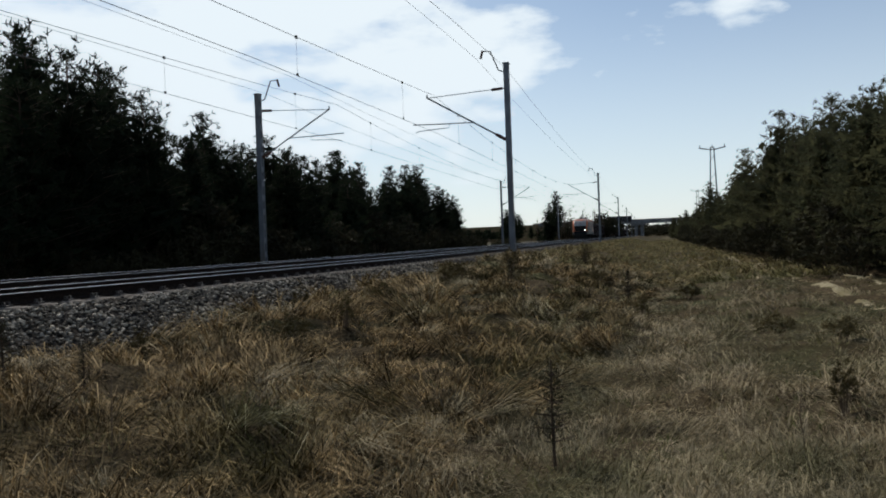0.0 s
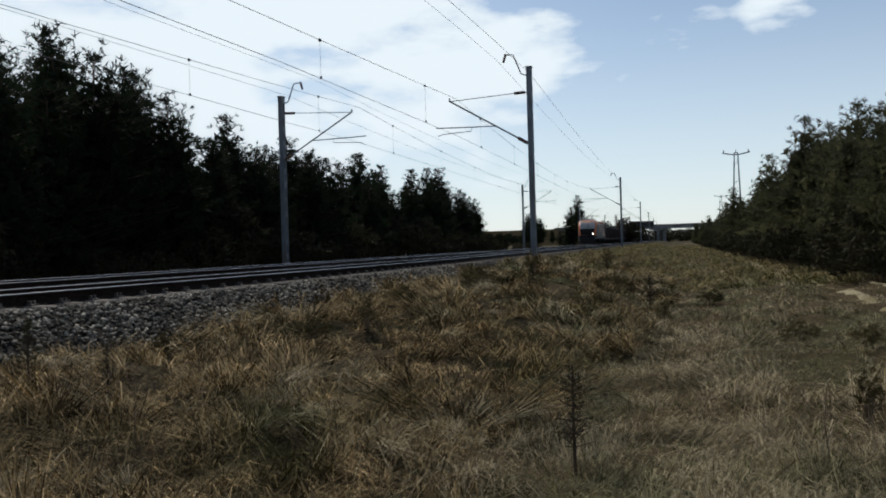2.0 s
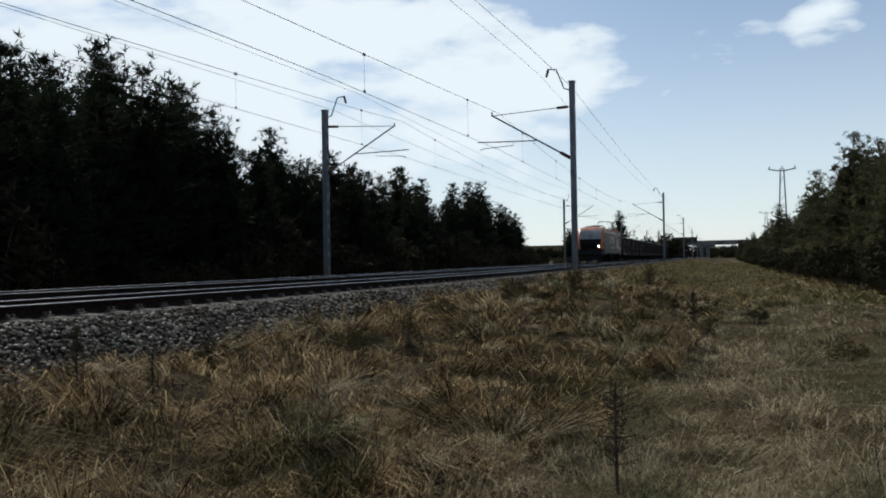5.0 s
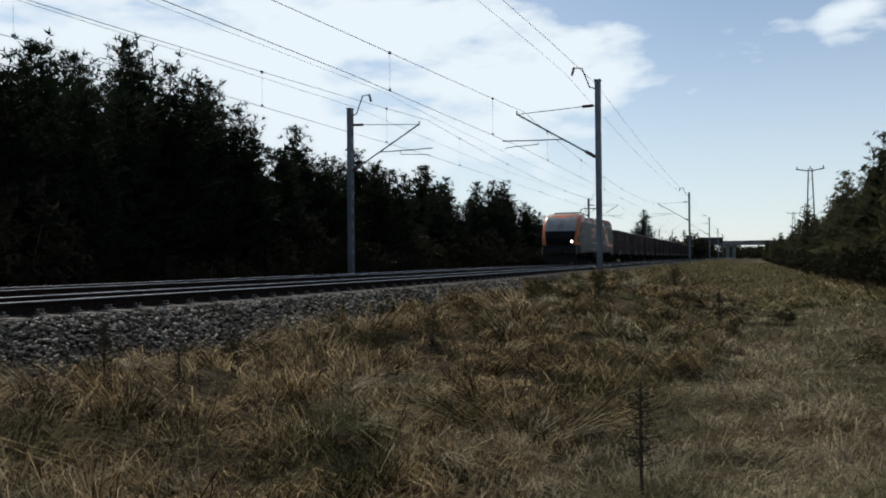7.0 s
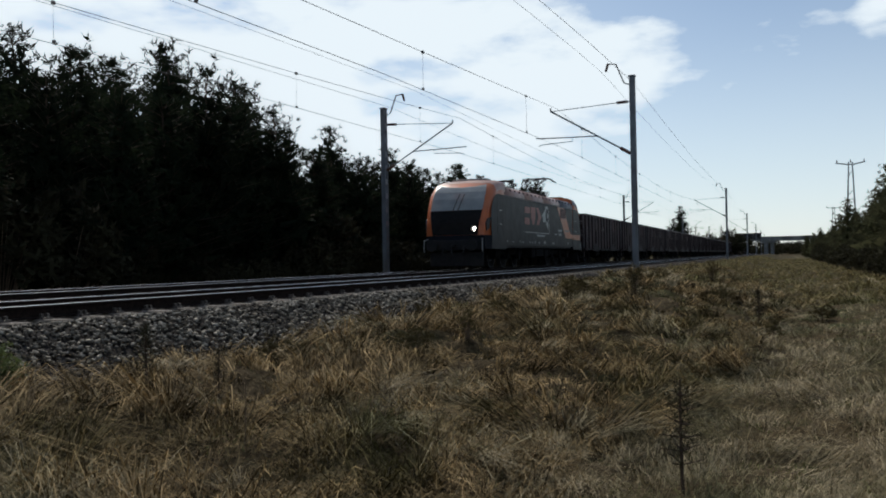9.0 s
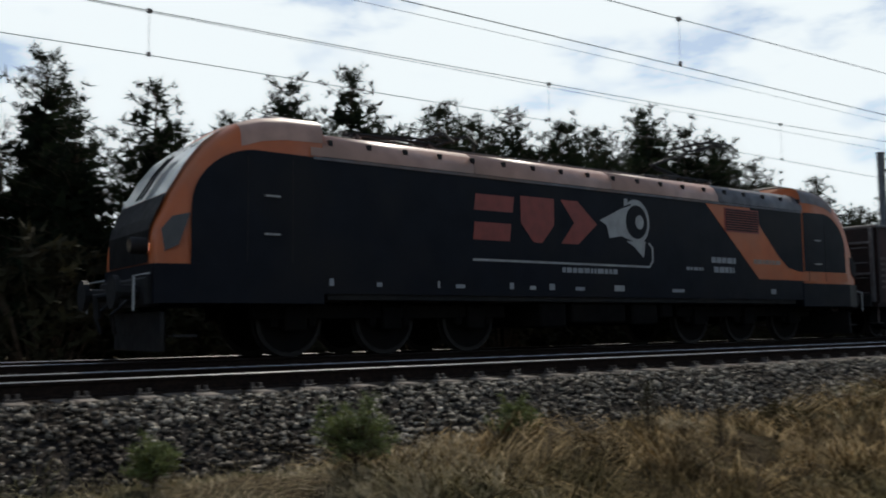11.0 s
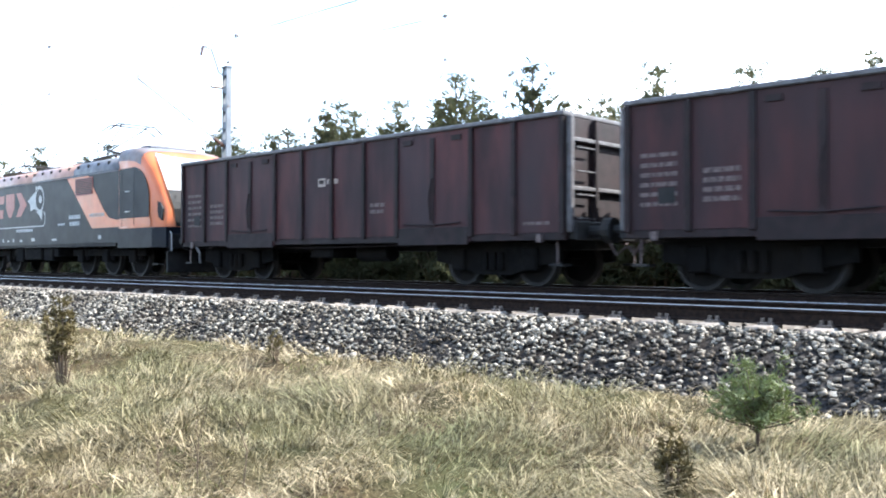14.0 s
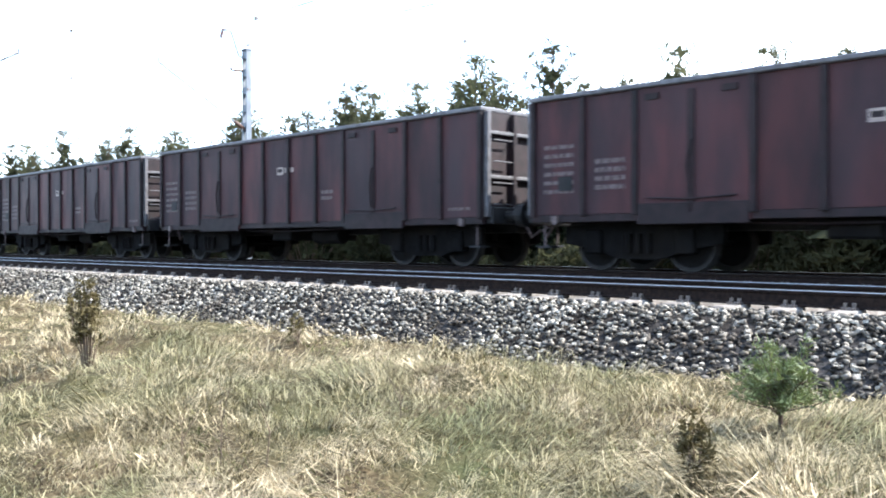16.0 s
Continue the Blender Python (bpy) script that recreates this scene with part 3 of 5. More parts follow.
def wheel_mesh(s, r):
    bm = bmesh.new()
    add_disc(bm, s * 0.68, s * 0.81, 0, 0, r, 20, r - 0.07)
    add_disc(bm, s * 0.66, s * 0.70, 0, 0, r + 0.03, 20, r - 0.07)
    rim = len(bm.faces)
    add_disc(bm, s * 0.71, s * 0.78, 0, 0, r - 0.068, 20)
    add_disc(bm, s * 0.7, s * 0.86, 0, 0, 0.13, 12)
    for k in range(6):
        a = k * math.pi / 3
        add_disc(bm, s * 0.775, s * 0.79, 0.27 * math.cos(a), 0.27 * math.sin(a), 0.035, 8)
    bm.faces.ensure_lookup_table()
    for f in bm.faces[rim:]:
        f.material_index = 1
    bmesh.ops.recalc_face_normals(bm, faces=bm.faces)
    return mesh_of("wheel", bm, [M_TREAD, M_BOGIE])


WHEELS = {(s, r): wheel_mesh(s, r) for s in (-1, 1) for r in (0.6, 0.46)}


def make_wheelset(parent, y, r):
    """An axle with its two wheels, turning about its own x axis."""
    w = part("wheelset", tube([(-0.7, 0, 0), (0.7, 0, 0)], 0.08, 10), M_BOGIE, parent)
    w.location = (0, y, r)
    for s in (-1, 1):
        new("wheel", WHEELS[s, r]).parent = w
    return w


LOCO_AXLES = (2.2, 4.05, 5.9, 12.4, 14.25, 16.1)


def side_pair(name, outline, thick, material, loco, label="", x=1.452):
    """The same plate on both flanks; the far one turned end for end as the livery is."""
    part(name, plate(outline, x + thick, thick), material, loco, label)
    bm = plate(outline, x + thick, thick)
    for v in bm.verts:
        v.co.x, v.co.y = -v.co.x, 18.3 - v.co.y
    part(name, bm, material, loco, label)


def bars(rows, z_top, y0, y1, h, gap, seed):
    """Outlines of small plain bars that stand for writing: rows of short blocks."""
    rnd, out = random.Random(seed), []
    for i in range(rows):
        y, z = y0, z_top - i * (h + gap)
        while y < y1 - 0.02:
            w = min(rnd.uniform(0.06, 0.2), y1 - y)
            out.append((y, z - h, y + w, z))
            y += w + 0.03
    return out


def bar_plates(name, blocks, material, loco, x=1.452, thick=0.004, both=True):
    bm = bmesh.new()
    for y0, z0, y1, z1 in blocks:
        add_box(bm, x, y0, z0, x + thick, y1, z1)
        if both:
            add_box(bm, -x - thick, 18.3 - y1, z0, -x, 18.3 - y0, z1)
    return tagged(part(name, bm, material, loco), kind="stuff")


def arc(cy, cz, ry, rz, a0, a1, n=10):
    return [(cy + ry * math.cos(radians(a0 + (a1 - a0) * k / n)), cz + rz * math.sin(radians(a0 + (a1 - a0) * k / n))) for k in range(n + 1)]


def make_loco():
    loco = empty("electric_locomotive", "black and orange six-axle electric locomotive with a raised pantograph", "locomotive")
    mid_prof = [(1.0, 3.12), (0.985, 3.34), (0.90, 3.47), (0.80, 3.56), (0.4, 3.60), (0.0, 3.61)]
    # dark box between the cabs
    part("body", loft(bmesh.new(), [ring(y, 1.45, 1.02, [(1.0, 2.6), (1.0, 3.0), (1.0, 3.2), (0.99, 3.29), (0.6, 3.30), (0.0, 3.31)]) for y in (2.25, 9.15, 16.05)]), M_NAVY, loco)
    for y0, y1 in ((2.26, 5.6), (5.64, 9.2), (9.24, 12.7), (12.74, 16.04)):
        sec = [[(1.458, y, 3.26), (1.45, y, 3.40), (1.34, y, 3.58), (1.18, y, 3.68), (0.5, y, 3.74), (0.0, y, 3.76), (-0.5, y, 3.74), (-1.18, y, 3.68), (-1.34, y, 3.58),
                (-1.45, y, 3.40), (-1.458, y, 3.26)] for y in (y0, y1)]
        part("roof_panel", loft(bmesh.new(), sec), M_ROOF_SHEEN if y0 < 12 else M_ROOFGREY, loco, "orange roof shoulder paled by dust and painted sky glare" if y0 < 12 else "grey roof shoulder", True)
    for s in (-1, 1):
        part("gutter", box(s * 1.455, 2.3, 3.20, s * 1.475, 16.0, 3.245), M_ROOFGREY, loco)
    k = 0
    while 2.6 + k * 0.74 < 16:
        for s in (-1, 1):
            part("lifting_lug", box(s * 1.36 - 0.03, 2.6 + k * 0.74, 3.46, s * 1.36 + 0.07, 2.68 + k * 0.74, 3.56, 0.01), M_BLACK, loco)
        k += 1
    # cabs: orange shells, dark side panels, windscreens
    for sign, tip in ((1, -0.18), (-1, 18.64)):
        cab = part("cab", loft(bmesh.new(), nose_sections(sign, tip, 1.02)), M_ORANGE, loco, "rounded orange cab shell", True)
        at = lambda d: tip + sign * d

        def face(pts, off, name, material, label=""):
            bm = bmesh.new()
            top = [[bm.verts.new((x, at(d) - sign * off, z + off * 0.55)) for x in (-hw, -hw * 0.5, 0, hw * 0.5, hw)] for d, z, hw in [(p[0], p[1], p[2]) for p in pts] for _ in (0,) for x_ in (0,)]
            for a, b in zip(top, top[1:]):
                for i in range(4):
                    bm.faces.new((a[i], a[i + 1], b[i + 1], b[i]))
            bmesh.ops.solidify(bm, geom=list(bm.faces), thickness=0.02)
            bmesh.ops.recalc_face_normals(bm, faces=bm.faces)
            return part(name, bm, material, loco, label)

        face([(0.22, 2.50, 1.16), (0.5, 2.99, 1.18), (0.74, 3.30, 1.17), (0.98, 3.51, 1.12), (1.3, 3.68, 1.02)], 0.03, "windscreen", M_GLASS_GLARE, "large raked windscreen")
        face([(0.0, 1.45, 1.02), (0.0, 1.95, 1.08), (0.06, 2.14, 1.12), (0.22, 2.50, 1.16)], 0.025, "nose_mask", M_BLACK, "black nose panel below the windscreen")
        for q in (-0.12, 0.10):
            part("wiper", tube([(q, at(0.20) - sign * 0.07, 2.52), (q + 0.1, at(0.45) - sign * 0.07, 2.97), (q + 0.17, at(0.66) - sign * 0.07, 3.24)], 0.018, 5), M_BLACK, loco)
        for s in (-1, 1):
            lamp = part("headlight", plate([(0, 1.62), (0.2, 1.72), (0.36, 2.2), (0.1, 2.14), (-0.05, 1.95)], 0.02, 0.05), M_DULL if sign > 0 else M_BLACK, loco, "almond-shaped headlight glass")
            lamp.matrix_basis = pose(s * 1.36, at(0.12), 0, 0, 0, (0 if s > 0 else 180) + (-14 if s * sign > 0 else 14))
            if sign < 0:
                lamp.matrix_basis = pose(s * 1.36, at(0.12), 0, 0, 0, 0 if s > 0 else 180) @ Matrix.Diagonal((1, -1 if s > 0 else 1, 1, 1))
            elif s < 0:
                lamp.matrix_basis = lamp.matrix_basis @ Matrix.Diagonal((1, -1, 1, 1))
        if sign > 0:
            # an added hood hides the lamp from the side, so it shines forward
            lit = part("lit_lamp", add_disc(bmesh.new(), 0.0, 0.03, 0, 0, 0.095, 20), M_LAMP, loco, "lit white headlamp")
            hood = part("lamp_hood", add_disc(bmesh.new(), -0.22, 0.04, 0, 0, 0.125, 20, 0.10), M_BLACK, loco, "black tube added to hide the lamp from the side")
            for ob in (lit, hood):
                ob.matrix_basis = pose(0.92, at(-0.05), 1.72, 0, 0, 90)
        # dark lower skirt of the cab, buffer beam, buffers, hook, steps, plough
        part("cab_skirt", loft(bmesh.new(), [ring(at(-0.02), 1.32, 0.86, [(1.0, 1.2), (1.0, 1.3), (1, 1.40), (1, 1.44), (0.5, 1.45), (0.0, 1.45)]),
                                             ring(at(0.55), 1.462, 0.86, [(1.0, 1.2), (1.0, 1.3), (1, 1.40), (1, 1.44), (0.5, 1.45), (0.0, 1.45)]),
                                             ring(at(2.68), 1.462, 0.86, [(1.0, 1.2), (1.0, 1.3), (1, 1.40), (1, 1.44), (0.5, 1.45), (0.0, 1.45)])]), M_NAVY, loco)
        part("buffer_beam", box(-1.25, min(at(-0.12), at(0.1)), 0.82, 1.25, max(at(-0.12), at(0.1)), 1.25, 0.03), M_BLACK, loco)
        for s in (-1, 1):
            bm = tube([(s * 0.875, at(-0.1), 1.03), (s * 0.875, at(-0.42), 1.03)], 0.11, 12)
            add_tube(bm, [(s * 0.875, at(-0.42), 1.03), (s * 0.875, at(-0.5), 1.03)], 0.25, 16)
            part("buffer", bm, M_BLACK, loco)
            part("step", box(s * 1.15, min(at(0.25), at(0.6)), 0.36, s * 1.42, max(at(0.25), at(0.6)), 0.40), M_BLACK, loco)
            part("hand_rail", tube([(s * 1.30, at(-0.3), 0.75), (s * 1.30, at(-0.3), 1.25), (s * 1.22, at(-0.05), 1.3)], 0.018, 6), M_WHITE, loco)
            part("brake_hose", tube([(s * 0.45, at(-0.1), 0.95), (s * 0.47, at(-0.38), 0.7), (s * 0.4, at(-0.3), 0.42)], 0.035, 6), M_GREYPT if sign < 0 else M_BLACK, loco)
        part("coupling", tube([(0, at(-0.1), 1.03), (0, at(-0.5), 0.98), (0, at(-0.45), 0.65)], 0.06, 8), M_BLACK, loco)
        part("plough", box(-1.2, min(at(0.12), at(0.2)), 0.14, 1.2, max(at(0.12), at(0.2)), 0.75, 0.02), M_BLACK, loco)
        # added skin over the cab top: its tone paints grazing sky sheen with dust
        skin = []
        for d, top in ((1.25, 3.68), (1.6, 3.80), (2.0, 3.86), (2.66, 3.88)):
            w = 1.45
            right = [(w * fx, at(d), top + dz) for fx, dz in ((1.004, -0.40), (0.989, -0.212), (0.934, -0.072), (0.80, 0.018), (0.4, 0.058), (0.0, 0.068))]
            skin.append(right + [(-x, y, z) for x, y, z in right[-2::-1]])
        part("cab_roof", loft(bmesh.new(), skin, False), M_ROOF_SHEEN if sign > 0 else M_ROOFGREY, loco, "cab roof skin toned for dust and sky sheen", True)
        # air unit on the cab roof
        part("roof_unit", box(-0.8, min(at(1.95), at(2.6)), 3.90, 0.8, max(at(1.95), at(2.6)), 4.0, 0.03), M_ROOFGREY, loco)
    # flank panels: dark fields with rounded front corners
    field = [(2.49, 1.44), (0.30, 1.44), (0.30, 2.3)] + arc(1.38, 2.3, 1.08, 0.95, 180, 96, 9) + [(2.49, 3.23)]
    side_pair("flank_panel", field, 0.012, M_NAVY, loco)
    side_pair("flank_panel", [(18.3 - y, z) for y, z in [(2.24, 1.74), (0.38, 1.74), (0.38, 2.3)] + arc(1.42, 2.3, 1.04, 0.95, 180, 96, 9) + [(2.24, 3.23)]][::-1], 0.012, M_NAVY, loco)
    # orange slash with its foot running on to the tail
    slash = [(12.24, 3.19), (13.86, 3.19), (14.3, 2.72), (14.96, 2.07), (15.35, 1.80), (15.82, 1.72), (18.0, 1.72), (18.0, 1.50), (14.15, 1.50), (13.3, 2.25)]
    side_pair("orange_slash", slash, 0.004, M_ORANGE, loco, "orange diagonal band")
    side_pair("ventilation_grille", [(12.89, 2.58), (14.19, 2.58), (14.19, 3.14), (12.89, 3.14)], 0.014, M_RED, loco, "brown-red ventilation grille")
    for i in range(9):
        side_pair("slat", [(12.93, 2.62 + i * 0.057), (14.15, 2.62 + i * 0.057), (14.15, 2.65 + i * 0.057), (12.93, 2.65 + i * 0.057)], 0.012, M_BLACK, loco, x=1.467)
    # plain shapes in place of the operator's sign
    for z0, z1, y0, y1 in ((2.60, 2.90, 5.58, 6.50), (2.05, 2.38, 5.55, 6.42)):
        side_pair("red_sign_block", [(y0, z0), (y1, z0), (y1 + 0.04, z1), (y0 + 0.04, z1)], 0.004, M_RED, loco)
    side_pair("red_sign_block", [(6.70, 2.42), (7.02, 2.06), (7.24, 2.06), (7.56, 2.42), (7.56, 2.94), (6.70, 2.94)], 0.004, M_RED, loco)
    side_pair("red_sign_block", [(7.74, 2.07), (8.2, 2.07), (8.74, 2.5), (8.2, 2.94), (7.74, 2.94), (8.1, 2.5)], 0.004, M_RED, loco)
    side_pair("white_sign_shape", [(8.83, 2.60), (9.1, 2.72), (9.55, 2.93), (9.55, 3.1), (9.66, 3.1), (9.66, 3.02)] + arc(9.9, 2.62, 0.42, 0.48, 105, -70, 12) + [(9.75, 2.22), (9.45, 2.30), (9.1, 2.24), (9.02, 2.5)], 0.004,
              M_WHITE, loco, "white plain sign shape")
    side_pair("dark_sign_disc", arc(9.92, 2.62, 0.33, 0.36, 0, 360, 20)[:-1], 0.004, M_NAVY, loco, x=1.458)
    side_pair("white_sign_shape", arc(10.0, 2.62, 0.13, 0.15, 0, 360, 14)[:-1], 0.004, M_WHITE, loco, x=1.464)
    side_pair("white_sign_shape", [(9.6, 2.20), (10.18, 2.22), (10.12, 1.86), (9.85, 2.08)], 0.004, M_WHITE, loco)
    side_pair("white_sign_line", [(5.55, 1.66), (10.3, 1.66), (10.42, 1.8), (10.42, 2.1), (10.3, 2.2), (10.26, 2.17), (10.37, 2.08), (10.37, 1.82), (10.28, 1.70), (5.55, 1.70)], 0.004, M_WHITE, loco)
    side_pair("dark_sign_line", [(8.98, 2.70), (9.45, 2.91), (9.75, 3.0), (9.75, 2.965), (9.45, 2.875), (8.98, 2.665)], 0.003, M_NAVY, loco, x=1.457)
    bar_plates("lettering", bars(1, 1.60, 7.75, 9.3, 0.10, 0.05, 3), M_GREYPT, loco)
    bar_plates("lettering", bars(1, 1.97, 12.38, 13.26, 0.13, 0.05, 5) + bars(1, 1.75, 12.45, 13.22, 0.13, 0.05, 6), M_GREYPT, loco)
    bar_plates("lettering", bars(1, 1.72, 11.5, 12.07, 0.07, 0.05, 7), M_GREYPT, loco)
    bar_plates("lettering", bars(1, 1.97, 13.95, 15.05, 0.11, 0.05, 8), M_PALE, loco, x=1.457)
    for i, (y, w) in enumerate(((1.3, 0.05), (2.6, 0.08), (3.5, 0.1), (4.75, 0.05), (5.15, 0.2), (6.4, 0.1), (6.9, 0.15), (7.4, 0.14), (8.1, 0.25), (9.2, 0.3), (11.0, 0.4), (14.6, 0.2), (16.3, 0.3))):
        side_pair("notice_plate", [(y, 1.15), (y + w, 1.15), (y + w, 1.22 + 0.05 * (i % 2)), (y, 1.22 + 0.05 * (i % 2))], 0.004, M_GREYPT if i % 3 else M_WHITE, loco)
    for y in (1.45, 16.5):
        for z in (1.92, 2.52):
            side_pair("door_handle", [(y, z), (y + 0.26, z), (y + 0.26, z + 0.03), (y, z + 0.03)], 0.04, M_WHITE, loco, "bright door handle", x=1.464)
        side_pair("door_line", [(y - 0.28, 1.5), (y - 0.26, 1.5), (y - 0.26, 3.15), (y - 0.28, 3.15)], 0.003, M_BLACK, loco, x=1.464)
        side_pair("door_line", [(y + 0.48, 1.5), (y + 0.5, 1.5), (y + 0.5, 3.15), (y + 0.48, 3.15)], 0.003, M_BLACK, loco, x=1.464)
    # underframe boxes
    part("sole_bar", box(-1.40, 2.6, 0.92, 1.40, 15.7, 1.03, 0.01), M_BLACK, loco)
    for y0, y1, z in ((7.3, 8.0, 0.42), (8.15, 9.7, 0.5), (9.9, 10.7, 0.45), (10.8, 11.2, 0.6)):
        part("underfloor_case", box(-1.3, y0, z, 1.3, y1, 0.92, 0.04), M_BOGIE, loco, "near-black equipment case under the floor")
    for c in (4.05, 14.25):
        make_bogie(loco, c, (-1.85, 0, 1.85), 0.72)
    sets = [make_wheelset(loco, y, 0.6) for y in LOCO_AXLES]

    # pantographs: the rear one raised
    def make_panto(y0, up, sgn):
        base = part("pantograph", bmesh.new(), M_BLACK, loco, "raised pantograph" if up else "folded pantograph")
        bm = bmesh.new()
        for s in (-0.45, 0.45):
            add_tube(bm, [(s, y0 - 0.1, 3.96), (s, y0 + sgn * 1.7, 3.96)], 0.03, 6)
        for q in (0.0, sgn * 1.6):
            add_tube(bm, [(-0.5, y0 + q, 3.96), (0.5, y0 + q, 3.96)], 0.03, 6)
        bm.to_mesh(base.data)
        bm.free()
        for s in (-0.45, 0.45):
            for q in (0.0, sgn * 1.6):
                bm = tube([(s, y0 + q, 3.70), (s, y0 + q, 3.96)], 0.045, 8)
                for k in range(3):
                    add_tube(bm, [(s, y0 + q, 3.77 + 0.06 * k), (s, y0 + q, 3.79 + 0.06 * k)], 0.08, 10)
                part("insulator", bm, M_INSUL, base)
        knee = (y0 + sgn * 0.05, 4.28) if up else (y0 + sgn * 0.0, 4.04)
        head = (y0 + sgn * 1.85, 4.84) if up else (y0 + sgn * 2.1, 4.08)
        part("lower_arm", tube([(0, y0 + sgn * 1.55, 3.98), (0, *knee)], 0.045, 8), M_BLACK, base)
        bm = bmesh.new()
        for s in (-1, 1):
            add_tube(bm, [(s * 0.07, *knee), (s * 0.42, *head)], 0.024, 6)
        part("upper_arm", bm, M_BLACK, base)
        part("thrust_rod", tube([(0.1, y0 + sgn * 1.2, 4.0), (0.06, knee[0], knee[1] - 0.1)], 0.014, 5), M_BLACK, base)
        for q in (-0.28, 0.28):
            pts = [(-0.95, head[0] + q, head[1] - 0.16), (-0.62, head[0] + q, head[1] + 0.09), (0.62, head[0] + q, head[1] + 0.09), (0.95, head[0] + q, head[1] - 0.16)]
            part("collector_strip", tube(pts, 0.028, 6), M_BLACK, base)
        for s in (-0.45, 0.45):
            part("head_link", tube([(s, head[0] - 0.3, head[1] + 0.07), (s, head[0] + 0.3, head[1] + 0.07)], 0.02, 5), M_BLACK, base)

    make_panto(12.07, True, 1)
    make_panto(3.7, False, 1)
    for y, h_ in ((3.1, 0.1), (7.6, 0.12), (11.3, 0.14), (12.0, 0.2), (15.3, 0.1)):
        part("roof_fitting", box(-0.4, y, 3.72, 0.5, y + 0.45, 3.78 + h_, 0.02), M_BLACK, loco)
    part("roof_busbar", tube([(0.3, 5.0, 3.92), (0.3, 12.2, 3.92)], 0.02, 6), M_WIRE, loco)
    return loco, sets


# ---- open wagons ----
WAGON_AXLES = (1.1, 2.9, 9.85, 11.65)
RIBS = (0.07, 1.15, 2.2, 4.25, 5.3, 6.38, 7.46, 8.5, 10.55, 11.6, 12.68)


def make_wagon():
    wagon = empty("open_wagon", "rust-brown high-sided open freight wagon with ribbed steel sides", "freight wagon", "wagons of the train")
    W, Z0, Z1, L = 1.38, 1.0, 3.06, 12.75
    for s in (-1, 1):
        for a, b in zip(RIBS, RIBS[1:]):
            if (a, b) in ((2.2, 4.25), (8.5, 10.55)):
                continue
            part("side_panel", box(s * W, a + 0.03, Z0, s * (W + 0.035), b - 0.03, Z1), M_RUST, wagon)
        for y in RIBS:
            wdt = 0.055
            bm = plate([(y - wdt, Z0 - 0.04), (y + wdt, Z0 - 0.04), (y + wdt * 0.9, Z1), (y - wdt * 0.9, Z1)], W + 0.10, 0.1)
            if s < 0:
                for v in bm.verts:
                    v.co.x = -v.co.x
                bmesh.ops.recalc_face_normals(bm, faces=bm.faces)
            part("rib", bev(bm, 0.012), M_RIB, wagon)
        for y0 in (2.2, 8.5):
            door = part("side_door", box(s * W, y0 + 0.03, 0.86, s * (W + 0.05), y0 + 2.02, Z1), M_RUST, wagon, "double side door with a locking bar")
            part("door_seam", box(s * (W + 0.05), y0 + 0.96, 0.98, s * (W + 0.085), y0 + 1.09, Z1 - 0.1, 0.01), M_RIB, door)
            part("locking_bar", tube([(s * (W + 0.1), y0 + 0.25, 1.24), (s * (W + 0.1), y0 + 1.0, 1.20), (s * (W + 0.1), y0 + 1.8, 1.24)], 0.017, 6), M_RIB, door)
            part("door_latch", tube([(s * (W + 0.11), y0 + 1.02, 1.3), (s * (W + 0.13), y0 + 0.98, 1.75), (s * (W + 0.11), y0 + 1.04, 2.15)], 0.022, 6), M_RIB, door)
            part("bottom_flap", box(s * (W + 0.05), y0 + 0.06, 0.80, s * (W + 0.085), y0 + 1.99, 1.15, 0.01), M_RIB, door)
            part("door_hinge", box(s * (W + 0.05), y0 + 0.2, Z1 - 0.2, s * (W + 0.085), y0 + 0.45, Z1 - 0.1), M_RIB, door)
            part("door_hinge", box(s * (W + 0.05), y0 + 1.55, Z1 - 0.2, s * (W + 0.085), y0 + 1.8, Z1 - 0.1), M_RIB, door)
        part("top_rail", box(s * (W - 0.04), 0, Z1, s * (W + 0.11), L, Z1 + 0.09, 0.02), M_LIP, wagon, "pale top edge")
        part("side_sill", box(s * (W - 0.08), 0.02, 0.86, s * (W + 0.03), L - 0.02, 1.0, 0.01), M_RIB, wagon)
    for y, sg in ((0.0, 1), (L, -1)):
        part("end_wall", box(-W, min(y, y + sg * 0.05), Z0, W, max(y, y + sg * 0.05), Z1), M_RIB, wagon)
        part("end_rail", box(-W, min(y, y + sg * 0.1), Z1, W, max(y, y + sg * 0.1), Z1 + 0.09, 0.02), M_LIP, wagon)
        for x in (-1.34, -0.55, 0.55, 1.34):
            part("end_post", box(x - 0.05, min(y, y - sg * 0.1), Z0, x + 0.05, max(y, y - sg * 0.1), Z1, 0.01), M_LIP if abs(x) > 1 else M_RIB, wagon)
        for z in (1.75, 2.62):
            part("end_beam", box(-1.34, min(y, y - sg * 0.09), z, 1.34, max(y, y - sg * 0.09), z + 0.07, 0.01), M_LIP, wagon)
        for k in range(4):
            part("ladder_rung", tube([(0.68, y - sg * 0.12, 1.25 + 0.42 * k), (1.24, y - sg * 0.12, 1.25 + 0.42 * k)], 0.016, 5), M_LIP, wagon)
        part("headstock", box(-1.3, min(y, y - sg * 0.16), 0.86, 1.3, max(y, y - sg * 0.16), 1.2, 0.02), M_BLACK, wagon)
        for s in (-1, 1):
            bm = tube([(s * 0.875, y - sg * 0.16, 1.03), (s * 0.875, y - sg * 0.5, 1.03)], 0.1, 10)
            add_tube(bm, [(s * 0.875, y - sg * 0.5, 1.03), (s * 0.875, y - sg * 0.6, 1.03)], 0.23, 14)
            part("buffer", bm, M_BLACK, wagon)
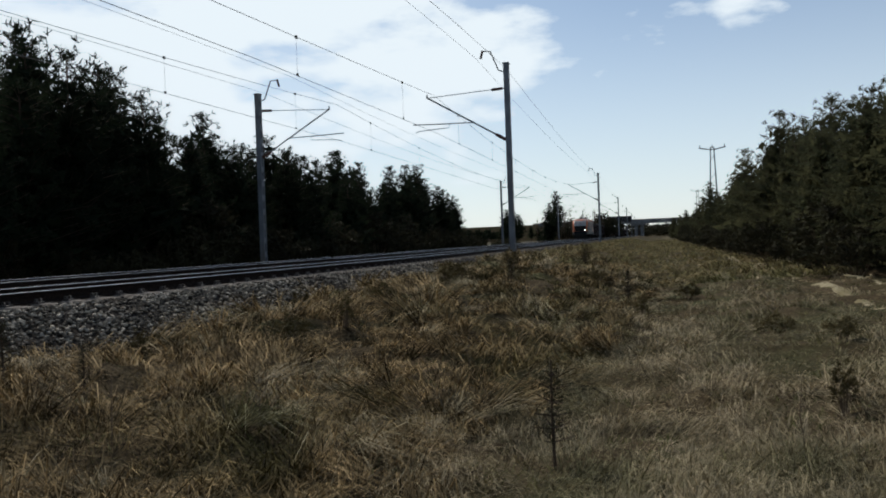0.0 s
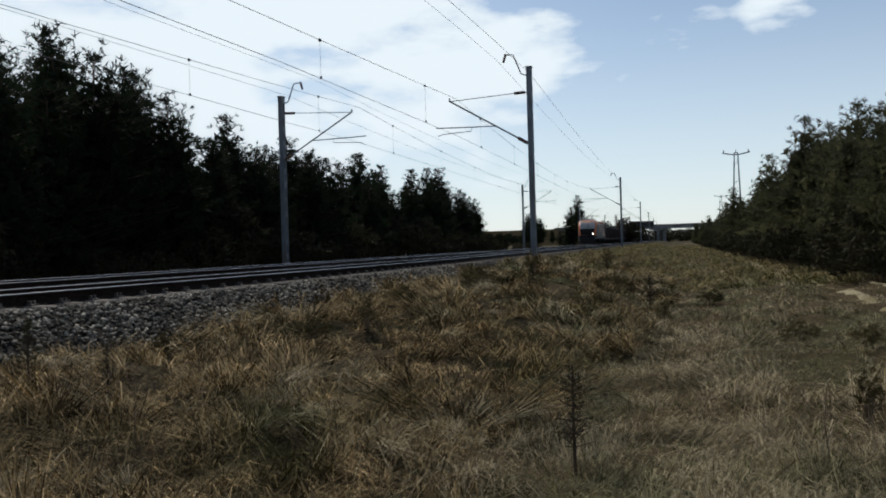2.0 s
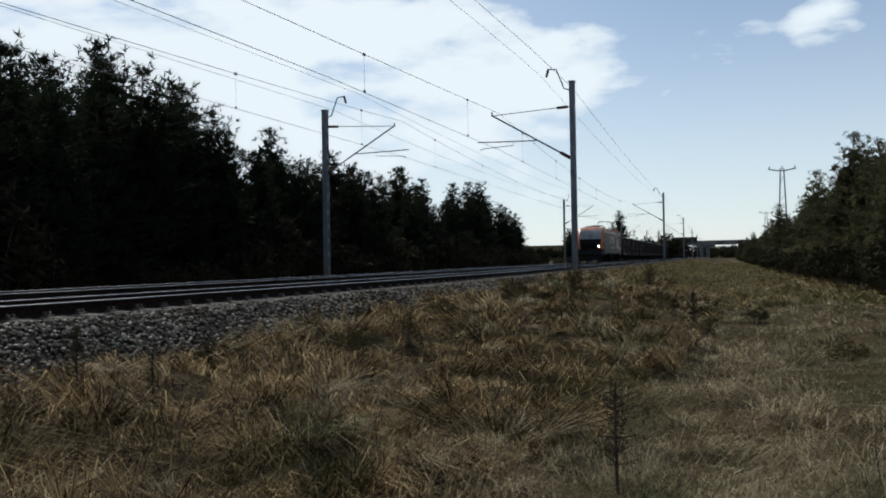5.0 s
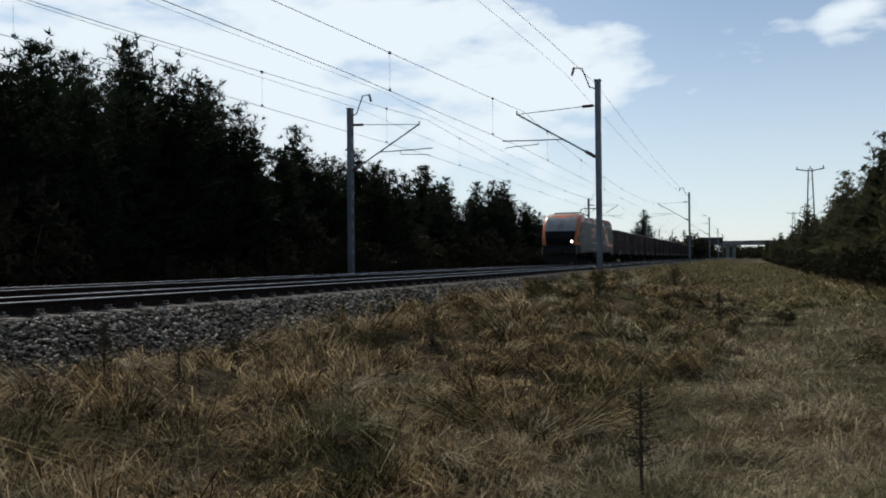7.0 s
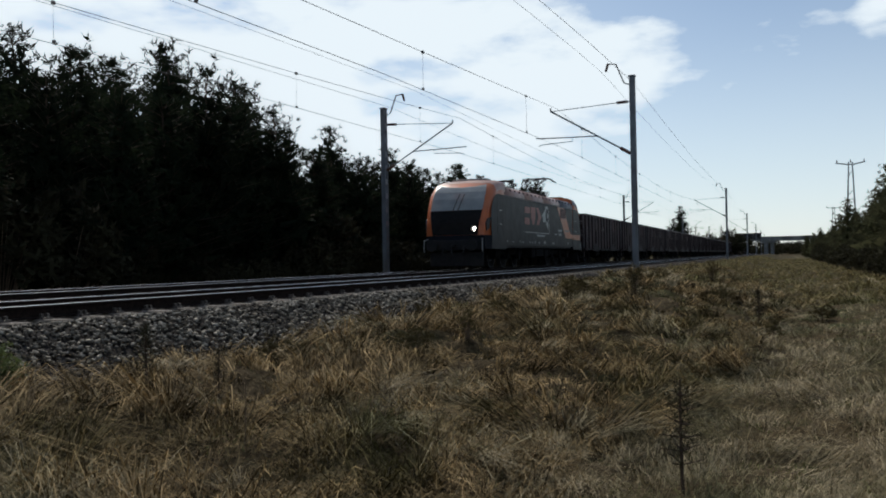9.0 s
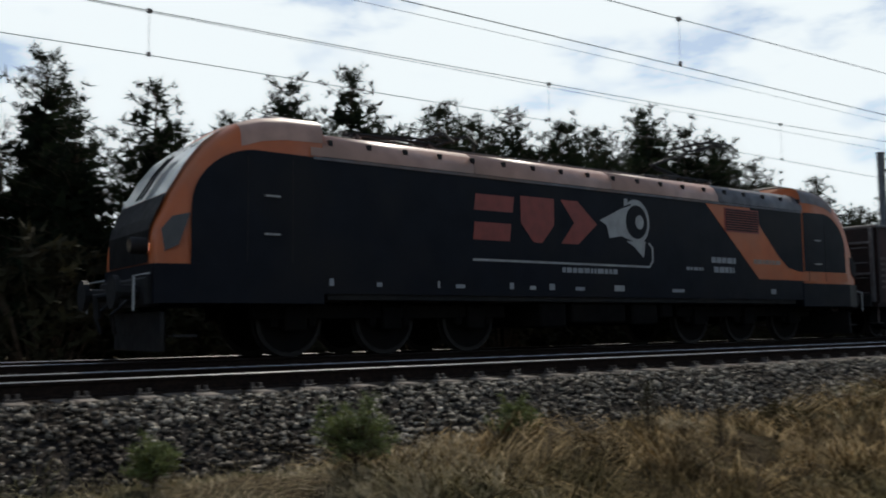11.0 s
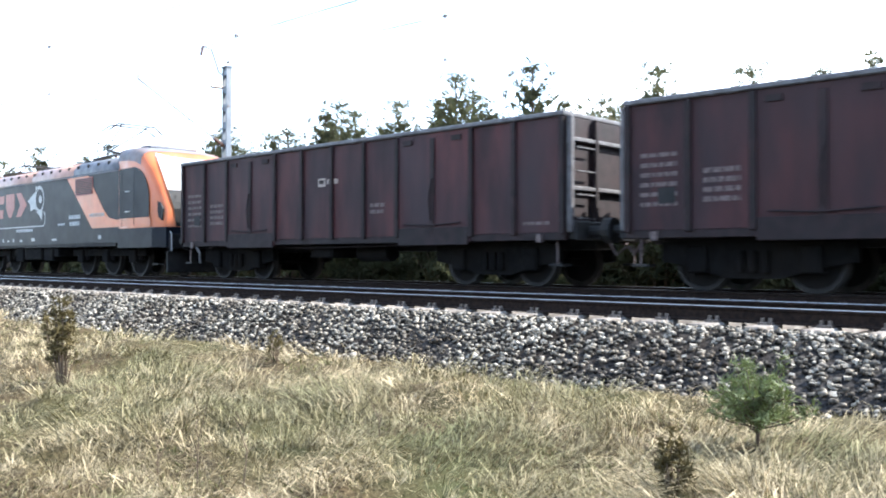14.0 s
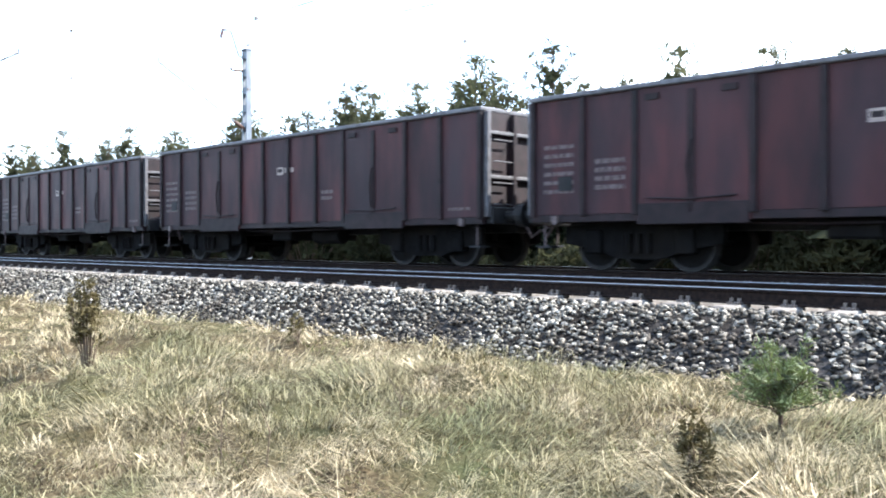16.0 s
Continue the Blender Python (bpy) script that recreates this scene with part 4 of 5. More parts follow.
            part("foot_step", box(s * 1.1, min(y + sg * 0.1, y + sg * 0.4), 0.40, s * 1.36, max(y + sg * 0.1, y + sg * 0.4), 0.44), M_BLACK, wagon)
            part("step_hanger", tube([(s * 1.3, y + sg * 0.25, 0.42), (s * 1.3, y + sg * 0.25, 0.9)], 0.02, 5), M_FADED, wagon)
            part("lamp_bracket", box(s * 1.40, min(y + sg * 0.5, y + sg * 0.62), 0.82, s * 1.47, max(y + sg * 0.5, y + sg * 0.62), 0.98, 0.01), M_FADED, wagon)
        part("brake_hose", tube([(0.35, y - sg * 0.15, 0.95), (0.4, y - sg * 0.4, 0.6), (0.3, y - sg * 0.55, 0.75)], 0.03, 6), M_FADED, wagon)
        part("coupling", tube([(0, y - sg * 0.15, 1.02), (0, y - sg * 0.66, 0.98)], 0.05, 6), M_BLACK, wagon)
    part("floor", box(-W, 0.05, 1.0, W, L - 0.05, 1.06), M_RIB, wagon)
    part("centre_sill", box(-0.3, 0.1, 0.7, 0.3, L - 0.1, 0.98, 0.02), M_BLACK, wagon)
    part("brake_gear", box(-1.1, 5.2, 0.55, 1.1, 6.0, 0.86, 0.04), M_BOGIE, wagon)
    part("air_tank", tube([(0.7, 6.6, 0.66), (0.7, 7.6, 0.66)], 0.19, 12), M_BOGIE, wagon)
    part("brake_rod", tube([(1.2, 3.9, 0.82), (1.2, 5.2, 0.78), (1.2, 8.9, 0.82)], 0.022, 5), M_RIB, wagon)
    bm = bmesh.new()
    for s, f in ((1, 0.0), (-1, L)):
        for blocks in (bars(6, 2.25, 0.3, 0.95, 0.07, 0.09, 11), bars(4, 1.95, 1.4, 2.0, 0.08, 0.07, 12), bars(2, 1.72, 7.65, 8.1, 0.08, 0.06, 13), bars(1, 1.2, 11.8, 12.4, 0.06, 0.06, 14)):
            for y0, z0, y1, z1 in blocks:
                if s > 0:
                    add_box(bm, W + 0.035, y0, z0, W + 0.039, y1, z1)
                else:
                    add_box(bm, -W - 0.039, L - y1, z0, -W - 0.035, L - y0, z1)
    tagged(part("lettering", bm, M_FADED, wagon, "faded white markings"), kind="stuff")
    badge = part("sign_square", box(W + 0.035, 5.88, 2.17, W + 0.041, 6.14, 2.36), M_PALE, wagon, "white square sign")
    part("sign_mark", box(W + 0.041, 5.92, 2.23, W + 0.045, 6.10, 2.32), M_RIB, badge)
    part("sign_bar", box(W + 0.035, 6.2, 2.22, W + 0.041, 6.58, 2.33), M_PALE, wagon)
    part("label_holder", box(W + 0.035, 0.62, 1.42, W + 0.05, 0.92, 1.68), M_BLACK, wagon)
    for c in (2.0, 10.75):
        make_bogie(wagon, c, (-0.9, 0.9), 0.72, False)
    for y in WAGON_AXLES:
        make_wheelset(wagon, y, 0.46)
    return wagon


SPEED, NOSE_AT, NOSE_T = 15.1, 4.0, 11.0
PITCH, FIRST = 13.9, 19.6      # wagon length over buffers, and where the first wagon begins behind the nose
WAGONS = 22


def train_pose(t, back, mid_local):
    """The pose of a vehicle whose local y = 0 runs that far behind the nose, its middle laid on the curved track."""
    y = NOSE_AT + SPEED * (NOSE_T - t) + back + mid_local
    p = on_line(FAR_MID, y)
    return Matrix.Translation(p) @ pose(0, 0, 0, 0, 0, heading(y)) @ Matrix.Translation((0, -mid_local, 0))


loco, loco_wheels = make_loco()
first_wagon = make_wagon()
wagons = [first_wagon] + [copy_thing(first_wagon, Matrix.Translation((0, 0, 0))) for _ in range(WAGONS - 1)]


def motions():
    times = [0.5 * i for i in range(33)]
    walk(loco, [(t, train_pose(t, 0.0, 9.15)) for t in times])
    for i, w in enumerate(wagons):
        walk(w, [(t, train_pose(t, FIRST + PITCH * i, 6.37)) for t in times])
    spin = [i / 30 for i in range(481)]
    for w in loco_wheels:
        at = w.location.copy()
        walk(w, [(t, Matrix.Translation(at) @ Matrix.Rotation(SPEED * t / 0.6, 4, "X")) for t in spin])
    # the wheels of the wagons that come near
    for w in wagons[:6]:
        for c in w.children:
            if c.name.startswith("wheelset"):
                at = c.location.copy()
                walk(c, [(t, Matrix.Translation(at) @ Matrix.Rotation(SPEED * t / 0.46, 4, "X")) for t in spin])


# ---- woods ----
def needle_burst(verts, faces, c, n, size, rnd, up=0.25, width=0.16):
    """A loose tuft of narrow blades about c."""
    for _ in range(n):
        d = Vector((rnd.gauss(0, 1), rnd.gauss(0, 1), rnd.gauss(up, 0.8))).normalized()
        s = d.cross(Vector((rnd.gauss(0, 1), rnd.gauss(0, 1), rnd.gauss(0, 1)))).normalized() * size * width
        a = c + Vector((rnd.gauss(0, 0.25), rnd.gauss(0, 0.25), rnd.gauss(0, 0.2))) * size
        b = len(verts)
        verts += [tuple(a - s), tuple(a + s), tuple(a + d * size * rnd.uniform(0.7, 1.2))]
        faces.append((b, b + 1, b + 2))


def tree_meshes(name, seed, tall, spread, low, lean=0.0, needles=None):
    """Trunk and crown meshes of a pine: uneven whorls of limbs that fork into flat sprays of fine needle tufts."""
    rnd = random.Random(seed)
    bm = bmesh.new()
    bend = [(lean * z * z / tall + rnd.uniform(-0.06, 0.06), rnd.uniform(-0.08, 0.08), z) for z in [tall * k / 7 for k in range(8)]]
    bend[0] = (0, 0, -0.3)
    add_tube(bm, bend, 0.05 + tall * 0.011, 6, 0.02)
    verts, faces = [], []
    z = tall * low
    while z < tall - 0.1:
        f = (z - tall * low) / (tall * (1 - low))
        reach = spread * (1.0 - f) ** 0.62 * (0.5 + 0.5 * min(1, f * 5)) + 0.22
        k0, count = rnd.uniform(0, 6.28), rnd.choice((5, 6, 6, 7))
        cx = lean * z * z / tall
        whorl = rnd.uniform(0.75, 1.15)
        for k in range(count):
            if rnd.random() < 0.08:
                continue
            a = k0 + 6.283 * k / count + rnd.uniform(-0.4, 0.4)
            ln_ = reach * whorl * rnd.uniform(0.65, 1.15)
            rise = ln_ * rnd.uniform(0.12, 0.5) + 0.2 * f
            out = Vector((math.cos(a), math.sin(a), 0))
            across = Vector((-out.y, out.x, 0))
            root = Vector((cx, 0, z))
            tip = root + out * ln_ + Vector((0, 0, rise))
            add_tube(bm, [root, tip], 0.035 * (1 - f * 0.6), 3, 0.008)
            m = max(2, int(ln_ / 0.30))
            for j in range(m):
                g = (j + 1.0) / m
                wide = 0.30 * ln_ * (1.15 - g)
                for side in ((-1, 1) if wide > 0.16 and j % 2 else (0,)):
                    q = root.lerp(tip, g) + across * side * wide * rnd.uniform(0.5, 1.2) + Vector((rnd.gauss(0, 0.07), rnd.gauss(0, 0.07), rnd.gauss(0.02, 0.06)))
                    outer = g > 0.55 or f > 0.7
                    needle_burst(verts, faces, q, rnd.randint(10, 12) if outer else 5, rnd.uniform(0.20, 0.32) if outer else rnd.uniform(0.36, 0.5), rnd, 0.5, 0.11 if outer else 0.22)
        if reach > 0.8:
            # coarse tufts added close to the trunk to block light through the crown
            for _ in range(3):
                needle_burst(verts, faces, Vector((cx + rnd.gauss(0, 0.28 * reach), rnd.gauss(0, 0.28 * reach), z)), 6, reach * 0.42, rnd, 0.1, 0.3)
        z += rnd.uniform(0.30, 0.46) * (tall / 8) ** 0.5
    for q in (0.0, -0.22, -0.45):
        needle_burst(verts, faces, Vector((lean * tall, 0, tall + q)), 12, 0.26, rnd, 1.0, 0.1)
    trunk = mesh_of(name + "_trunk", bm, M_BARK)
    crown = bpy.data.meshes.new(name + "_crown")
    crown.from_pydata(verts, [], faces)
    crown.materials.append(needles or M_NEEDLE)
    return trunk, crown


def bare_meshes(name, seed, tall):
    """A leafless young birch-like tree of fine upright twigs."""
    rnd = random.Random(seed)
    bm = bmesh.new()
    add_tube(bm, [(0, 0, -0.3), (0.05, 0, tall * 0.5), (0, 0.05, tall)], 0.06, 6, 0.012)
    tw = bmesh.new()
    for _ in range(46):
        z = tall * rnd.uniform(0.3, 0.95)
        a = rnd.uniform(0, 6.28)
        ln_ = (tall - z) * 0.35 + rnd.uniform(0.3, 0.9)
        p = Vector((0, 0, z))
        q = p + Vector((math.cos(a) * ln_ * 0.45, math.sin(a) * ln_ * 0.45, ln_ * 0.6))
        add_tube(tw, [p, q], 0.014, 3, 0.006)
        for _ in range(5):
            s = p.lerp(q, rnd.uniform(0.3, 1))
            add_tube(tw, [s, s + Vector((rnd.gauss(0, 0.22), rnd.gauss(0, 0.22), rnd.uniform(0.2, 0.6)))], 0.007, 3, 0.003)
    return mesh_of(name + "_trunk", bm, M_BARK), mesh_of(name + "_twigs", tw, M_TWIG)


def scrub_meshes(name, seed, tall, spread, mat_, n=70, blade=0.28):
    """A bush: stems from the ground, each carrying leafy tufts."""
    rnd = random.Random(seed)
    bm, verts, faces = bmesh.new(), [], []
    for _ in range(n):
        a, r = rnd.uniform(0, 6.28), spread * math.sqrt(rnd.random())
        top = Vector((math.cos(a) * r, math.sin(a) * r, tall * rnd.uniform(0.35, 1.0) * (1 - 0.45 * (r / spread) ** 2)))
        if rnd.random() < 0.28:
            add_tube(bm, [(top.x * 0.2, top.y * 0.2, -0.1), (top.x * 0.6, top.y * 0.6, top.z * 0.6), top], 0.006 + 0.006 * tall, 3, 0.004)
        needle_burst(verts, faces, top, 12, blade, rnd, 0.35)
    stems = mesh_of(name + "_stems", bm, M_TWIG)
    leaves = bpy.data.meshes.new(name + "_leaves")
    leaves.from_pydata(verts, [], faces)
    leaves.materials.append(mat_)
    return stems, leaves


def plant(kind, meshes, names, x, y, size, label, category, group, z=None, turn=None):
    ob = empty(kind, label, category, group)
    ob.matrix_basis = Matrix.Translation((x, y, ground_z(x, y) if z is None else z)) @ pose(0, 0, 0, 0, 0, random.uniform(0, 360) if turn is None else turn) @ Matrix.Scale(size, 4)
    for me, nm in zip(meshes, names):
        p = new(nm, me)
        p.parent = ob
    return ob


PINES = [tree_meshes("pine", 3 + i, t, s, l, ln_) for i, (t, s, l, ln_) in enumerate(((9.3, 2.9, 0.06, 0.0), (8.6, 2.5, 0.10, 0.03), (9.6, 2.6, 0.26, -0.03), (7.6, 2.6, 0.04, 0.02), (9.2, 2.1, 0.34, 0.04)))]
LIT_PINES = [tree_meshes("lit_pine", 23 + i, t, s, l, ln_, M_LIT_LEAF) for i, (t, s, l, ln_) in enumerate(((9.3, 2.9, 0.03, 0.0), (8.4, 2.7, 0.03, 0.02), (7.8, 2.9, 0.02, -0.02)))]
BARE = [bare_meshes("bare", 31 + i, t) for i, t in enumerate((8.2, 7.4))]
SCRUBS = [scrub_meshes("scrub", 51 + i, t, s, M_SCRUB, 120, 0.34) for i, (t, s) in enumerate(((2.6, 1.5), (3.4, 1.4), (2.0, 1.7)))]
LIT_SCRUBS = [scrub_meshes("lit_scrub", 56 + i, t, s, M_LIT_LEAF, 120, 0.3) for i, (t, s) in enumerate(((2.4, 1.5), (3.0, 1.4), (2.0, 1.7)))]
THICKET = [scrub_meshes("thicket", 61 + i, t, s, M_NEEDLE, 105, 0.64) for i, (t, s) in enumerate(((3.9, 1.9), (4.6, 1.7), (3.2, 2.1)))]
rt = random.Random(77)
PINE_LABEL = "dark green pine with a ragged crown at the wood's edge"


def left_height(y):
    """The wood across the line is tallest abreast of the bank and lower further back."""
    return lerp_table([(-90, 1.08), (-48, 1.02), (-34, 1.0), (-27, 0.9), (-21, 0.98), (-16, 0.82), (-8, 0.83), (-2, 0.82), (2, 0.92), (8, 0.92), (15, 1.12), (24, 1.12), (28, 1.22), (32, 1.22), (35, 1.1), (40, 0.92), (47, 0.94), (54, 0.92), (65, 1.0), (78, 1.1), (90, 0.98), (140, 0.8)], y)


count_left = 0
for row, (off, gap) in enumerate(((23.2, 2.9), (26.2, 3.4), (29.8, 3.8), (34.5, 5.0))):
    y = -74.0 + row
    while y < (96 if row < 3 else 70):
        thin = -22 < y < 3
        if not (thin and rt.random() < 0.08):
            i = rt.choice(((0, 1, 3, 3, 1), (0, 1, 2, 4, 2), (0, 4, 2, 1, 3), (0, 3, 0, 3, 1))[row])
            p = on_line(off + rt.uniform(-0.9, 0.9), y)
            # pines further back take the paler copy, which paints glare and haze
            plant("pine_tree", LIT_PINES[i % 3] if y < -7 else PINES[i], ("trunk", "crown"), p.x, p.y, left_height(y) * rt.uniform(0.84, 1.03) * (0.86 if row == 0 else 1.0), "pine with a ragged crown at the wood's edge, paled for haze" if y < -7 else PINE_LABEL, "pine tree", "pines across the line")
        y += gap * rt.uniform(0.8, 1.2) * (1.9 if y > 50 or y < -40 else 0.68 if -26 < y < 12 else 0.92)
for y in [v * 2.3 - 60 for v in range(66)]:
    p = on_line(22.0 + rt.uniform(-0.6, 0.7), y + rt.uniform(-1, 1))
    # scrub further back is coloured paler to look sunlit
    plant("scrub_bush", (LIT_SCRUBS if y < -4 else SCRUBS)[rt.randrange(3)], ("woody_base", "foliage"), p.x, p.y, rt.uniform(0.7, 1.25), "low scrub at the wood's edge in a lit tone" if y < -4 else "low brown-green scrub at the wood's edge", "bush", "scrub below the pines")
for x, y, s in ((-25.5, -0.8, 1.0), (-26.2, -2.2, 0.92), (-25.0, 1.0, 0.9), (-27, 3.5, 1.0), (-25.8, -15.0, 0.85)):
    plant("bare_tree", BARE[rt.randrange(2)], ("trunk", "branchwork"), x, y, s, "leafless young tree with fine upright twigs", "tree", "bare trees")
plant("pine_tree", PINES[3], ("trunk", "crown"), -24.6, 1.0, 0.86, PINE_LABEL, "pine tree", "pines across the line")
# young growth between the trunks
for off, gap in ((25.0, 2.7), (31.5, 4.6)):
    y = -64.0
    while y < 92:
        p = on_line(off + rt.uniform(-0.7, 0.7), y)
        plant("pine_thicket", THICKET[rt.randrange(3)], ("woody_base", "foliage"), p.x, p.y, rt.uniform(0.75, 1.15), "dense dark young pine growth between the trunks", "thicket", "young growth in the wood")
        y += gap * rt.uniform(0.8, 1.25)
# lone trees and thin woods far along the left of the line
for x, y, s in ((-33, 104, 0.8), (-36, 114, 0.66), (-39.6, 207, 1.3), (-42.5, 212, 1.05), (-52, 250, 0.6), (-58, 260, 0.55), (-60, 280, 0.6), (-36.2, 146, 0.62), (-37.6, 150, 0.68), (-36.4, 154, 0.6), (-38.2, 158, 0.66), (-39.6, 160, 0.55), (-35.6, 142, 0.5)):
    plant("pine_tree", PINES[rt.randrange(5)], ("trunk", "crown"), x, y, s, "lone pine standing far along the line", "pine tree", "lone pines")
for k in range(20):
    plant("bare_tree", BARE[k % 2], ("trunk", "branchwork"), -32.5 - k * 0.75, 226 + rt.uniform(-10, 25), rt.uniform(0.75, 1.0), "leafless young tree with fine upright twigs", "tree", "bare trees")
for k in range(9):
    plant("scrub_bush", SCRUBS[k % 3], ("woody_base", "foliage"), -31.5 - k * 1.7, 238 + rt.uniform(-4, 8), rt.uniform(1.9, 2.5), "tall brown leafless thicket far along the line", "bush", "thickets far along the line")
for k in range(14):
    plant("pine_thicket", THICKET[k % 3], ("woody_base", "foliage"), -104 - 6.2 * k, 428 + rt.uniform(-6, 6), rt.uniform(1.4, 2.2), "dark trees below the bridge ramp far off", "thicket", "trees below the bridge ramp")
for y, u in ((78, -12), (84, -10.5), (92, -11), (100, -12), (112, -11), (125, -12)):
    x = u - RAIL_X - drift(y)
    plant("scrub_bush", SCRUBS[rt.randrange(3)], ("woody_base", "foliage"), x, y, 0.8, "low brown-green scrub at the wood's edge", "bush", "scrub below the pines")
# wood on the standing side
for row, (u0, gap) in enumerate(((15.2, 2.8), (18.0, 3.6), (21.8, 4.4))):
    y = 25.0 + row * 1.2 + (0 if row else 3)
    while y < 290:
        x = u0 + rt.uniform(-0.8, 0.8) - RAIL_X - drift(y)
        big = lerp_table([(25, 0.92), (40, 0.95), (60, 0.92), (110, 0.84), (200, 0.75), (300, 0.7)], y)
        # this side's brighter light is put into the needle colour
        plant("pine_tree", LIT_PINES[rt.choice((0, 1, 2))], ("trunk", "crown"), x, y, big * rt.uniform(0.75, 1.1) * (0.8 if row == 0 else 1), "dense pine along the meadow path in a lit tone", "pine tree", "pines beside the path")
        y += gap * rt.uniform(0.7, 1.3) * (1 if y < 80 else 3.4)
for k in range(34):
    y = 30 + k * 3.6 + rt.uniform(-1, 1)
    x = 13.5 + rt.uniform(-0.4, 0.5) - RAIL_X - drift(y)
    plant("scrub_bush", SCRUBS[rt.randrange(3)], ("woody_base", "foliage"), x, y, rt.uniform(0.5, 0.9), "brown leafless scrub beside the path", "bush", "scrub beside the path")
for k in range(22):
    y = 31 + k * 3.4 * (1 + k * 0.03) + rt.uniform(-1, 1)
    x = 16.6 + rt.uniform(-0.6, 0.6) - RAIL_X - drift(y)
    plant("pine_thicket", THICKET[rt.randrange(3)], ("woody_base", "foliage"), x, y, rt.uniform(0.7, 1.0), "dense dark young pine growth between the trunks", "thicket", "young growth in the wood")
# woods behind and beside the standing point close the place
for k in range(16):
    y = -70 + k * 5.6
    x = 24 + rt.uniform(-3, 3) - RAIL_X - drift(y)
    plant("pine_tree", PINES[k % 5], ("trunk", "crown"), x, y, rt.uniform(0.8, 1.05), "dense dark pine along the meadow path", "pine tree", "pines beside the path")

# thin woods behind the bridge, too far to tell apart
fv, ff_ = [], []
rw = random.Random(9)
for k in range(650):
    c = Vector((-230 + 340 * rw.random(), 520 + 60 * rw.random(), rw.uniform(0.4, 1) * 6.5))
    for _ in range(7):
        needle_burst(fv, ff_, c + Vector((rw.gauss(0, 2.0), rw.gauss(0, 2.0), -rw.uniform(0, c.z))), 10, 2.1, rw)
tagged(raw("far_woods", fv, ff_, M_SCRUB), "hazy brown-green woods beyond the road bridge", "woods", kind="stuff")

# ---- small plants on the bank ----
def round_pine(name, seed, tall, spread):
    """A little pine: a bent stem, spreading twigs, and a loose round head of fine needles."""
    rnd = random.Random(seed)
    bm, verts, faces = bmesh.new(), [], []
    add_tube(bm, [(0, 0, -0.1), (0.02, 0.01, tall * 0.25), (-0.01, 0, tall * 0.6)], 0.017, 6, 0.009)
    for _ in range(62):
        a, e = rnd.uniform(0, 6.28), rnd.uniform(-0.1, 1.3)
        tip = Vector((math.cos(a) * math.cos(e) * spread, math.sin(a) * math.cos(e) * spread, tall * 0.40 + math.sin(e) * tall * 0.55)) * rnd.uniform(0.6, 1.08)
        root = Vector((0, 0, tall * rnd.uniform(0.14, 0.6)))
        add_tube(bm, [root, root.lerp(tip, 0.6) + Vector((0, 0, -0.02)), tip], 0.006, 3, 0.002)
        for q in (0.45, 0.65, 0.85, 1.0):
            needle_burst(verts, faces, root.lerp(tip, q), 10, 0.075, rnd, 0.5, 0.075)
    crown = bpy.data.meshes.new(name + "_crown")
    crown.from_pydata(verts, [], faces)
    crown.materials.append(M_YOUNG)
    return mesh_of(name + "_stem", bm, M_BARK), crown


YOUNG = [round_pine("young_pine", 81 + i, t, s) for i, (t, s) in enumerate(((0.66, 0.33), (0.5, 0.26), (0.74, 0.32)))]
DRYBUSH = [scrub_meshes("dry_shrub", 91 + i, t, s, M_SHRUB, n, 0.07) for i, (t, s, n) in enumerate(((0.5, 0.10, 34), (0.75, 0.16, 40), (0.45, 0.3, 60)))]


def sapling_meshes(name, seed, tall):
    rnd = random.Random(seed)
    bm, verts, faces = bmesh.new(), [], []
    add_tube(bm, [(0, 0, -0.1), (0.01, 0, tall * 0.5), (0, 0.01, tall)], 0.017, 5, 0.006)
    for w in range(6):
        z = tall * (0.25 + 0.12 * w)
        for k in range(5):
            a = k * 1.2566 + w + rnd.uniform(-0.4, 0.4)
            ln_ = tall * 0.24 * (1 - w / 7) * rnd.uniform(0.5, 1.15)
            tip = Vector((math.cos(a) * ln_, math.sin(a) * ln_, z + ln_ * rnd.uniform(0.1, 0.7)))
            add_tube(bm, [(0, 0, z), tip], 0.007, 3, 0.003)
            for j in range(4):
                needle_burst(verts, faces, Vector((0, 0, z)).lerp(tip, (j + 1) / 4) + Vector((rnd.gauss(0, 0.02), rnd.gauss(0, 0.02), rnd.gauss(0.02, 0.04))), 4, 0.075, rnd, 0.5, 0.045)
    crown = bpy.data.meshes.new(name + "_crown")
    crown.from_pydata(verts, [], faces)
    crown.materials.append(M_SCRUB)
    return mesh_of(name + "_stem", bm, M_BARK), crown


SAPS = [sapling_meshes("sapling", 101 + i, t) for i, t in enumerate((0.85, 0.7))]
for x, y, s, i in ((-1.5, 7.1, 1.0, 0), (-2.6, 22, 1.2, 1), (-6.35, 6.6, 0.85, 1), (-6.0, 7.2, 0.6, 0), (-5.0, 20.0, 0.9, 1)):
    plant("pine_sapling", SAPS[i], ("stem", "crown"), x, y, s, "thin little pine sapling in the dry grass", "sapling", "saplings on the bank")
for x, y, s, i in ((-6.15, -2.65, 1.0, 0), (-6.75, 3.65, 1.05, 2), (-7.35, 2.2, 0.85, 1), (-6.6, -1.2, 0.5, 1), (-7.0, 5.5, 0.8, 0)):
    plant("young_pine", YOUNG[i], ("woody_base", "foliage"), x, y, s, "small bright green young pine at the foot of the ballast", "young pine", "young pines by the ballast")
